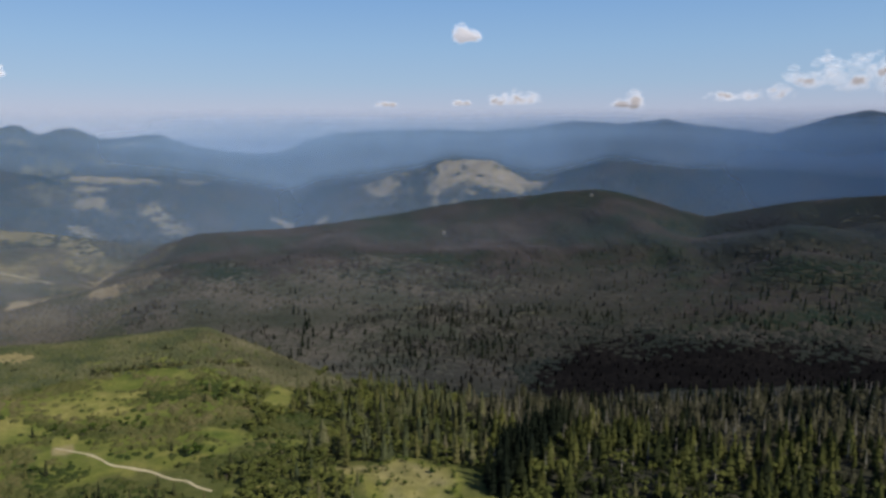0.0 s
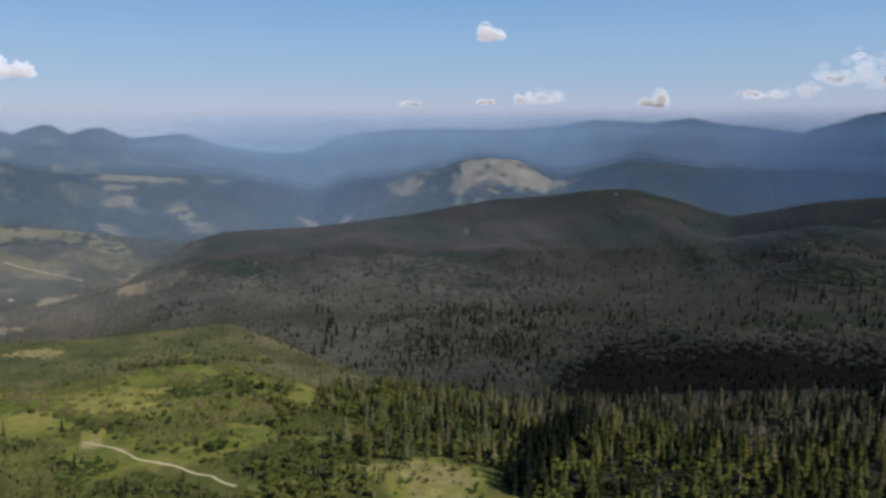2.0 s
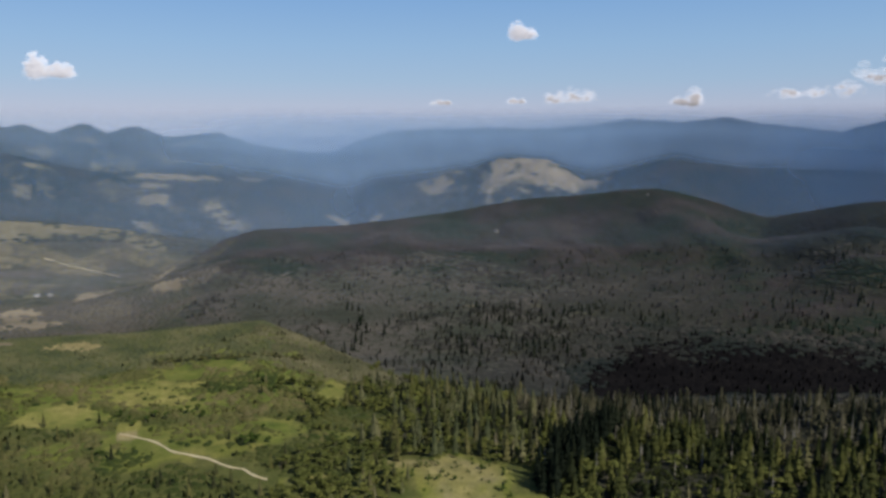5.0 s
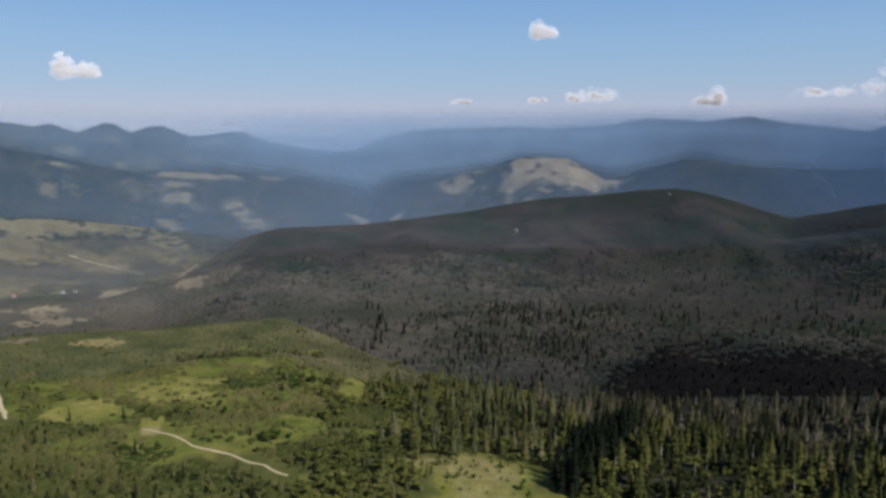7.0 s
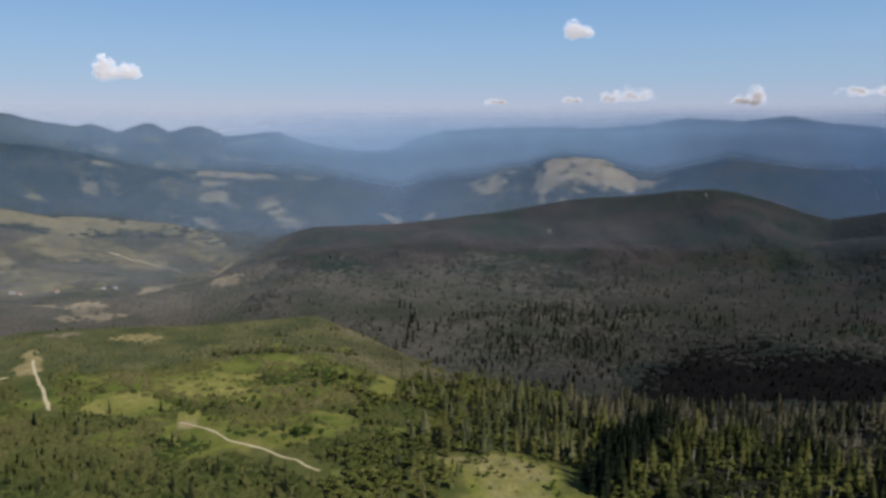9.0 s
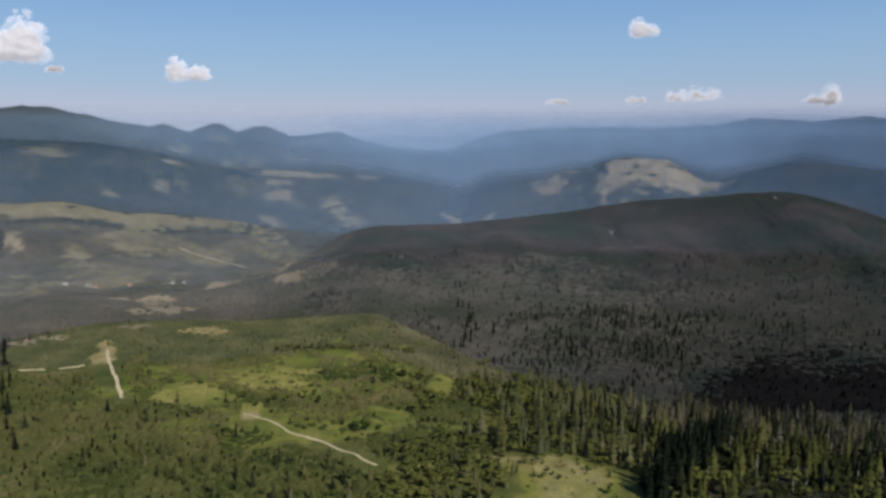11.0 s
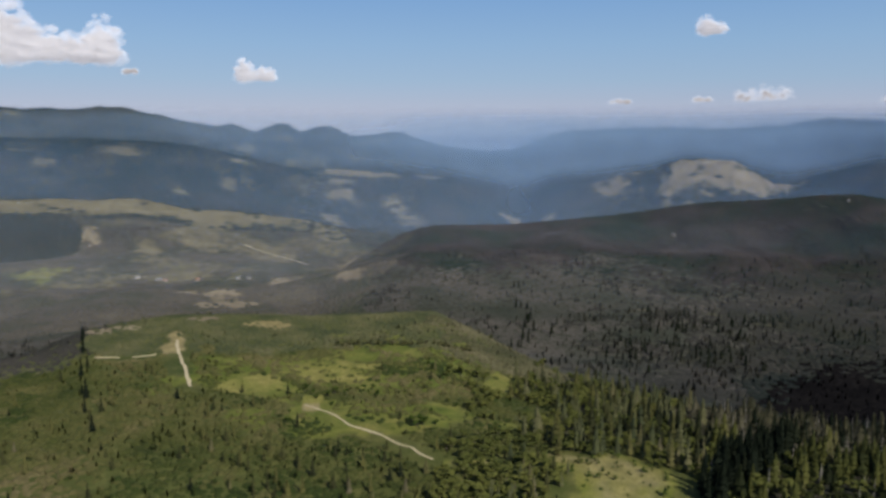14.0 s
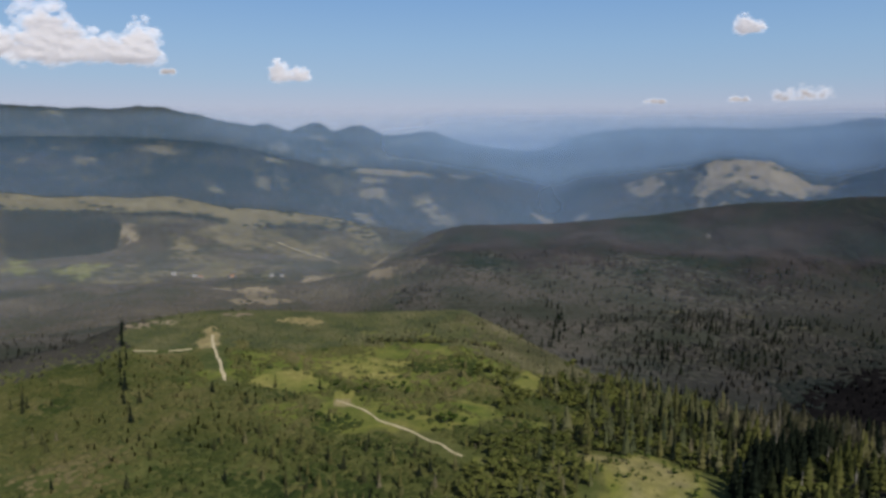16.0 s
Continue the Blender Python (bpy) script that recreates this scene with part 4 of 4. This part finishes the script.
# woods of the valley and the middle hill: a fine close scrub in front, broader crowns farther off
for r0, r1, step, size in ((500, 1130, 5.8, 0.62), (1130, 1500, 7.4, 0.8)):
    x, y, az, r = scatter(r0, r1, -64, 44, step)
    op = cover(x, y)[2]
    keep = (rng.uniform(0, 1, len(x)) > op) & (r > np.where(az < -43.5, 785, near_edge(az) + 2))
    left = (az < -24 + 8 * value_noise(x, y, 200, 41, 3)) & ~((az < -43) & (r < 1150))
    stand_n = value_noise(x, y, 110, 61, 4, 0.6)
    # outline of the hollow's cloud shadow, painted as ever darker tree colours
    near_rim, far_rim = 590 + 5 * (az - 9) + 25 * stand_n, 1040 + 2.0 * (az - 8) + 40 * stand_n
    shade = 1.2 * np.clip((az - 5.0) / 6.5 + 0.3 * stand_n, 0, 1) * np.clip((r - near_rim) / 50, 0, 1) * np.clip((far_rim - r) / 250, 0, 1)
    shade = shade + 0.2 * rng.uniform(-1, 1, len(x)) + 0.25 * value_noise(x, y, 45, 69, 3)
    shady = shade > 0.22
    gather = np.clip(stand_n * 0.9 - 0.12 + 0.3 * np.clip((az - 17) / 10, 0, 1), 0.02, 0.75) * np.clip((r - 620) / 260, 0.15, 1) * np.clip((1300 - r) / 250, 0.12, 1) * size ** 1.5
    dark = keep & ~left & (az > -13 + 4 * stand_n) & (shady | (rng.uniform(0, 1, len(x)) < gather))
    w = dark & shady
    for mat, lo, hi, words in ((M_BRUSH, 0.22, 0.36, "dim scrub"), (M_SPRUCE_PAINTED_DIM, 0.36, 0.62, "dark wood"), (M_SPRUCE_PAINTED_SHADE, 0.62, 9.0, "nearly black dense wood")):
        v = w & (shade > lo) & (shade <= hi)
        plant("shade_painted_wood", CANOPY, x[v], y[v], rng.uniform(1.5, 2.6, v.sum()), rng.uniform(2.6, 3.4, v.sum()), [mat], words + " in the hollow behind the hill, cloud shade painted into its colour", "forest", 0.0, True)
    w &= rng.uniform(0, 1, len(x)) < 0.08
    plant("shade_painted_wood", SPRUCES_MID, x[w], y[w], rng.uniform(5, 9, w.sum()), rng.uniform(1.2, 1.7, w.sum()), [M_SPRUCE_PAINTED_SHADE], "single spruces painted black with the cloud shade of the hollow", "forest", 0.0, True)
    w = dark & ~shady & (rng.uniform(0, 1, len(x)) < 0.8)
    plant("spruce_wood", SPRUCES_MID, x[w], y[w], rng.uniform(9, 17, w.sum()), rng.uniform(0.8, 1.3, w.sum()), [M_SPRUCE_DARK], "dark spruces standing in clusters in the valley", "forest")
    m = keep & ~left & ~dark
    # band at the shoulder's foot, painted dark for cloud shade
    brow = (az > 17 + 3 * stand_n) & (np.abs(r - 1440 - 4 * (az - 20) + 60 * stand_n) < 70)
    high = r + 170 * stand_n + 120 * rng.uniform(-1, 1, len(x)) > 1330
    east = az > 19 + 8 * stand_n + 4 * rng.uniform(-1, 1, len(x))
    west = az < 2 + 12 * stand_n + 5 * rng.uniform(-1, 1, len(x))
    slender = rng.uniform(0, 1, len(x)) < (0.19 + 0.35 * value_noise(x, y, 60, 67, 3)) * np.where((r < 1090) & (az > -8), 1.0, 0.35)
    for who, mat, words in ((m & ~high & ~west & ~east, M_BRUSH, "grey-brown scrubby wood on the valley floor"), (m & ~high & east, M_SPRUCE_FAR, "dark grey scrubby wood towards the shoulder"), (m & ~high & west, M_BRUSH_PALE, "pale grey-brown scrubby wood behind the green hill"), (m & high & ~brow, M_SPRUCE_FAR, "dark scrubby wood at the foot of the middle hill"), (m & high & brow, M_SPRUCE_PAINTED_DIM, "scrubby wood along the foot of the shoulder, cloud shade painted in")):
        w = who & ~slender
        plant("brush", CANOPY, x[w], y[w], size * rng.uniform(1.0, 1.9, w.sum()), rng.uniform(4.0, 6.2, w.sum()), [mat], words, "forest", 0.2, True)
        w = who & slender
        plant("thin_spruces", SPRUCES_MID, x[w], y[w], rng.uniform(5.0, 10.5, w.sum()), rng.uniform(0.8, 1.4, w.sum()), [mat], words.replace("scrubby wood", "thin spruces"), "forest", 0.3, True)
    m = keep & left
    plant("mixed_wood", CANOPY, x[m], y[m], size * rng.uniform(2.8, 5.2, m.sum()), rng.uniform(1.6, 2.4, m.sum()), [M_VALLEY], "grey-green mixed wood on the valley side", "forest", 0.2, True)
x, y, az, r = scatter(860, 1085, -3.5, 8.5, 9.0)
m = (value_noise(x, y, 60, 95, 3) > -0.1) & (rng.uniform(0, 1, len(x)) < 0.33)
plant("spruce_group", SPRUCES_MID, x[m], y[m], rng.uniform(7, 15, m.sum()), rng.uniform(0.8, 1.2, m.sum()), [M_SPRUCE_DARK], "group of tall dark spruces on the edge of the terrace", "forest")
x, y, az, r = scatter(860, 1260, -12.5, -10.0, 12.0)
m = rng.uniform(0, 1, len(x)) < 0.14
plant("spruce_group", SPRUCES_MID, x[m], y[m], rng.uniform(9, 17, m.sum()), rng.uniform(0.9, 1.3, m.sum()), [M_SPRUCE_DARK], "line of dark spruces running up the valley side", "forest")
x, y, az, r = scatter(1500, 2300, -64, 44, 7.6)
m = rng.uniform(0, 1, len(x)) > cover(x, y)[2]
# cloud shade on the hill's right shoulder, put into the tree colour
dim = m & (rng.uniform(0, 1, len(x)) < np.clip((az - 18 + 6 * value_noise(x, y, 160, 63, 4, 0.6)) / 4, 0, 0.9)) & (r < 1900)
plant("spruce_wood", CANOPY, x[dim], y[dim], rng.uniform(0.9, 1.5, dim.sum()), rng.uniform(5.6, 8.0, dim.sum()), [M_SPRUCE_PAINTED_DIM], "spruce forest on the shoulder of the middle hill, cloud shade painted in", "forest", 0.3, True)
m &= ~dim
block = dark_block(az, r, 0.7 * value_noise(x, y, 70, 21, 4, 0.65))
west = (az < -22 + 6 * value_noise(x, y, 200, 41, 3)) & ~block
for who, mat, name, words in ((m & block, M_FAR, "spruce_wood", "square dark blue-green spruce wood below the pasture"), (m & ~west & ~block, M_SPRUCE_FAR, "spruce_wood", "dense forest cloaking the rounded middle hill, cloud shade painted into its colour"), (m & west, M_VALLEY, "mixed_wood", "grey-green wood between the valley pastures")):
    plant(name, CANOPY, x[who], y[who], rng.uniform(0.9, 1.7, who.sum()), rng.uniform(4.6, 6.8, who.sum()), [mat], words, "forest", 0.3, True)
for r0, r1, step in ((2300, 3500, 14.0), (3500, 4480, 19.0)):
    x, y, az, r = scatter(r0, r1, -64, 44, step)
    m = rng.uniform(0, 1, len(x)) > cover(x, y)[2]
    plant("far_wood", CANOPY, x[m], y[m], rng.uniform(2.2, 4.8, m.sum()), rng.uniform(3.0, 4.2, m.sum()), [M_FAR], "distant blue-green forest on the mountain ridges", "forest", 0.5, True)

# ---- rocks and houses ----


def rock(az, r, size):
    bm = bmesh.new()
    bmesh.ops.create_icosphere(bm, subdivisions=2, radius=1.0)
    for v in bm.verts:
        v.co *= 0.8 + 0.4 * noise.noise(v.co * 1.7 + Vector((az, r, 0)))
        v.co.x, v.co.y, v.co.z = v.co.x * size, v.co.y * size * 0.6, v.co.z * size * 1.1
    me = bpy.data.meshes.new("rock_outcrop")
    bm.to_mesh(me)
    bm.free()
    me.materials.append(M_ROCK)
    px, py = polar(az, r)
    ob = tagged(new("rock_outcrop", me), "pale grey rock outcrop among dark trees", "rock", "outcrops")
    ob.matrix_world = pose(px, py, float(height(px, py)) + size * 0.5, 0, 0, -az)


for a, d, s in ((0.0, 1672, 7), (11.5, 1800, 5)):
    rock(a, d, s)


def part(name, bm, mat, parent, label=""):
    me = bpy.data.meshes.new(name)
    bm.to_mesh(me)
    bm.free()
    me.materials.append(mat)
    ob = tagged(new(name, me), label)
    ob.parent = parent
    return ob


def box(bm, x0, x1, y0, y1, z0, z1):
    r = bmesh.ops.create_cube(bm, size=1.0)
    bmesh.ops.scale(bm, vec=(x1 - x0, y1 - y0, z1 - z0), verts=r["verts"])
    bmesh.ops.translate(bm, vec=((x0 + x1) / 2, (y0 + y1) / 2, (z0 + z1) / 2), verts=r["verts"])


def house(az, r, turn, w, l, h, roof_mat, label):
    px, py = polar(az, r)
    top = tagged(new("house"), label, "house", "village houses")
    bm = bmesh.new()
    box(bm, -l / 2, l / 2, -w / 2, w / 2, -2, h)
    part("wall", bm, M_PLASTER, top)
    bm = bmesh.new()
    o, rise = 0.6, w * 0.42
    vs = [bm.verts.new(p) for p in ((-l / 2 - o, -w / 2 - o, h - 0.3), (l / 2 + o, -w / 2 - o, h - 0.3), (l / 2 + o, w / 2 + o, h - 0.3), (-l / 2 - o, w / 2 + o, h - 0.3), (-l / 2 - o, 0, h + rise), (l / 2 + o, 0, h + rise))]
    for q in ((0, 1, 5, 4), (2, 3, 4, 5), (0, 4, 3), (1, 2, 5), (0, 3, 2, 1)):
        bm.faces.new([vs[i] for i in q])
    roof = part("roof", bm, roof_mat, top)
    bm = bmesh.new()
    box(bm, l * 0.2, l * 0.2 + 0.8, -0.9, -0.1, h + rise * 0.5, h + rise + 0.9)
    part("chimney", bm, M_PLASTER, roof)
    for k in (-0.25, 0.25):
        bm = bmesh.new()
        box(bm, l * k - 0.6, l * k + 0.6, -w / 2 - 0.04, -w / 2 + 0.1, 1.0, 2.4)
        part("window", bm, M_WINDOW, top)
    top.matrix_world = pose(px, py, float(height(px, py)), 0, 0, turn)


M_WINDOW = plain("window_glass", (0.03, 0.035, 0.04), (0.05, 0.055, 0.06), 1.0, 0.15)
for a, d, t, w, l, h, m in ((-41.2, 1699, 40, 7, 10, 4, M_ROOF), (-39.7, 1682, 10, 7, 11, 4, M_ROOF), (-39.3, 1676, 75, 6, 8, 3.5, M_TILE), (-37.0, 1640, 60, 6, 9, 3.5, M_TILE), (-34.0, 1593, 35, 6, 8, 3.5, M_ROOF), (-33.2, 1585, 15, 5, 7, 3.5, M_ROOF), (-30.4, 1500, 20, 7, 12, 4, M_ROOF)):
    house(a, d, t, w, l, h, m, "small pale house with a pitched roof in the valley")

# ---- clouds ----


def cloud(az, el, width, tall, heaps, seed, thin):
    """A small cumulus: many little puffs heaped up in a few domes on a flat base."""
    rs = np.random.default_rng(seed)
    V, F, n = [], [], 0
    for u, w, t in heaps:
        for _ in range(int((80 + 300 * w * t) * (0.13 if thin else 1))):
            p = rs.normal(0, 0.46, 3)
            p /= max(1.0, np.linalg.norm(p) / 1.05)
            h = abs(p[2]) if rs.uniform() < 0.85 else -0.25 * abs(p[2])
            size = rs.uniform(0.05, 0.13) * (1.2 - 0.5 * np.linalg.norm(p)) * (tall + 60) * (1.65 if thin else 1)
            centre = np.array([(u + p[0] * w) * width / 2, p[1] * min(w * width / 2, 60), h * t * tall])
            V.append(ICO_V * rs.uniform(0.7, 1.3, (12, 1)) * size * np.array([1.25, 1.25, 0.8]) + centre)
            F.append(ICO_F + n)
            n += 12
    me = mesh_from("cloud", np.concatenate(V), np.concatenate(F), [M_CLOUD_THIN if thin else M_CLOUD], True)
    d = 4560.0
    px, py = polar(az, d)
    ob = tagged(new("cloud", me), "small white fair-weather cloud above the mountains", "cloud", "clouds", "structure")
    ob.matrix_world = pose(px, py, EYE + d * math.tan(radians(el)), 0, 0, -az)


BANK = [(-0.75, 0.3, 0.6), (-0.3, 0.35, 0.7), (0.1, 0.4, 1.0), (0.6, 0.4, 0.8)]
PUFF = [(-0.2, 0.42, 1.0), (0.3, 0.5, 0.6)]
TWIN = [(-0.4, 0.42, 1.0), (0.4, 0.45, 0.6)]
WISP = [(0.0, 0.6, 0.8), (0.7, 0.3, 0.5)]
LUMP = [(0.2, 0.6, 1.0), (-0.6, 0.5, 0.4)]
RANK = [(-0.75, 0.3, 0.5), (-0.3, 0.3, 1.0), (0.1, 0.3, 0.8), (0.45, 0.35, 1.0), (0.8, 0.3, 0.8)]
STEP = [(-0.6, 0.4, 0.5), (0.0, 0.3, 0.7), (0.6, 0.45, 1.0)]
MASS = [(-0.85, 0.3, 0.5), (-0.35, 0.36, 1.15), (-0.15, 0.4, 0.7), (0.1, 0.5, 0.35), (0.5, 0.4, 0.4), (0.68, 0.2, 0.75)]
CLOUDS = [
    (1.7, 7.2, 235, 90, PUFF), (5.5, 2.45, 330, 75, BANK), (1.2, 2.35, 150, 34, WISP), (14.2, 2.2, 190, 85, LUMP), (28.8, 3.5, 660, 175, RANK),
    (22.5, 2.6, 480, 80, STEP), (-46.4, 5.15, 960, 300, MASS), (-32.1, 4.0, 290, 110, TWIN), (-40.9, 4.2, 110, 40, WISP), (-4.6, 2.3, 160, 26, WISP),
]
for i, (a, e, w, t, heaps) in enumerate(CLOUDS):
    cloud(a, e, w, t, heaps, i + 3, heaps not in (PUFF, MASS, TWIN))

# ---- haze in the valleys, painted on tinted see-through sheets ----


def smooth(u):
    u = np.clip(u, 0, 1)
    return u * u * (3 - 2 * u)


def curtain(r, mat, name, label, crown=800.0, density=None):
    a = np.radians(np.arange(-75, 60.1, 1.0))
    zs = np.linspace(-220.0, crown, 60)
    A, Z = np.meshgrid(a, zs, indexing="ij")
    X, Y = r * np.sin(A), r * np.cos(A)
    i = np.arange(len(a) * len(zs)).reshape(len(a), -1)
    q = np.stack([i[:-1, :-1], i[1:, :-1], i[1:, 1:], i[:-1, 1:]], -1).reshape(-1, 4)
    me = mesh_from(name, np.stack([X, Y, Z], -1).reshape(-1, 3), q, [mat], True)
    if density is not None:
        at = me.attributes.new("veil", "FLOAT", "POINT")
        at.data.foreach_set("value", density(np.degrees(A), Z, Z - height(X, Y)).ravel().astype(np.float32))
    tagged(new(name, me), label, "haze", kind="structure")


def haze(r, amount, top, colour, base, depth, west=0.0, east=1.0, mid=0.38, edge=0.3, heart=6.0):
    """A sheet of painted haze that is densest along the middle valley, gathers off the ground and thins out upwards."""
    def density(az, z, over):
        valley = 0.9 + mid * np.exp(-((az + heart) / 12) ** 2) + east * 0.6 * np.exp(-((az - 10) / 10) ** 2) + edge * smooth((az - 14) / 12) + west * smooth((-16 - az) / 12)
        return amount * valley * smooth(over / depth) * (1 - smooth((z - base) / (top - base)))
    curtain(r, haze_material("haze", colour), "haze", "thin see-through sheet painted as blue haze in the valley", top + 2, density)


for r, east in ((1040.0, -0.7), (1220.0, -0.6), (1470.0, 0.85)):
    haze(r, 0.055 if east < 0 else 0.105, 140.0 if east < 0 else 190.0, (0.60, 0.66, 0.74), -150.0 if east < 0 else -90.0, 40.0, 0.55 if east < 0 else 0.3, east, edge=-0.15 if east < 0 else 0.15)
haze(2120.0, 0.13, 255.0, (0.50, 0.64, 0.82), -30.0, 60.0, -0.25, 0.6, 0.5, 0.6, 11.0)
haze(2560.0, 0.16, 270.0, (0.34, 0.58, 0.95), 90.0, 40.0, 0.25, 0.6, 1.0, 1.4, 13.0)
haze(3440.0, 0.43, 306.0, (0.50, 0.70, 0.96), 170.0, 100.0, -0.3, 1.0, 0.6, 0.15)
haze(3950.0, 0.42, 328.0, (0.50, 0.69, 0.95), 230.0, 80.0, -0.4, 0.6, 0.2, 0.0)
# sky and horizon colours that the backdrop sheet gives off itself
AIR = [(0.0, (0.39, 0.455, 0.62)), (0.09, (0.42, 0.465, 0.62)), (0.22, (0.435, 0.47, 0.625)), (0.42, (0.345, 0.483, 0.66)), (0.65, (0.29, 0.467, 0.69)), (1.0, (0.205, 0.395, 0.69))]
curtain(4660.0, glowing_far_air("glowing_far_air", AIR, 100.0, 1050.0, 0.82), "backdrop", "glowing sheet painted as pale milky air above the farthest plain", 1600.0)
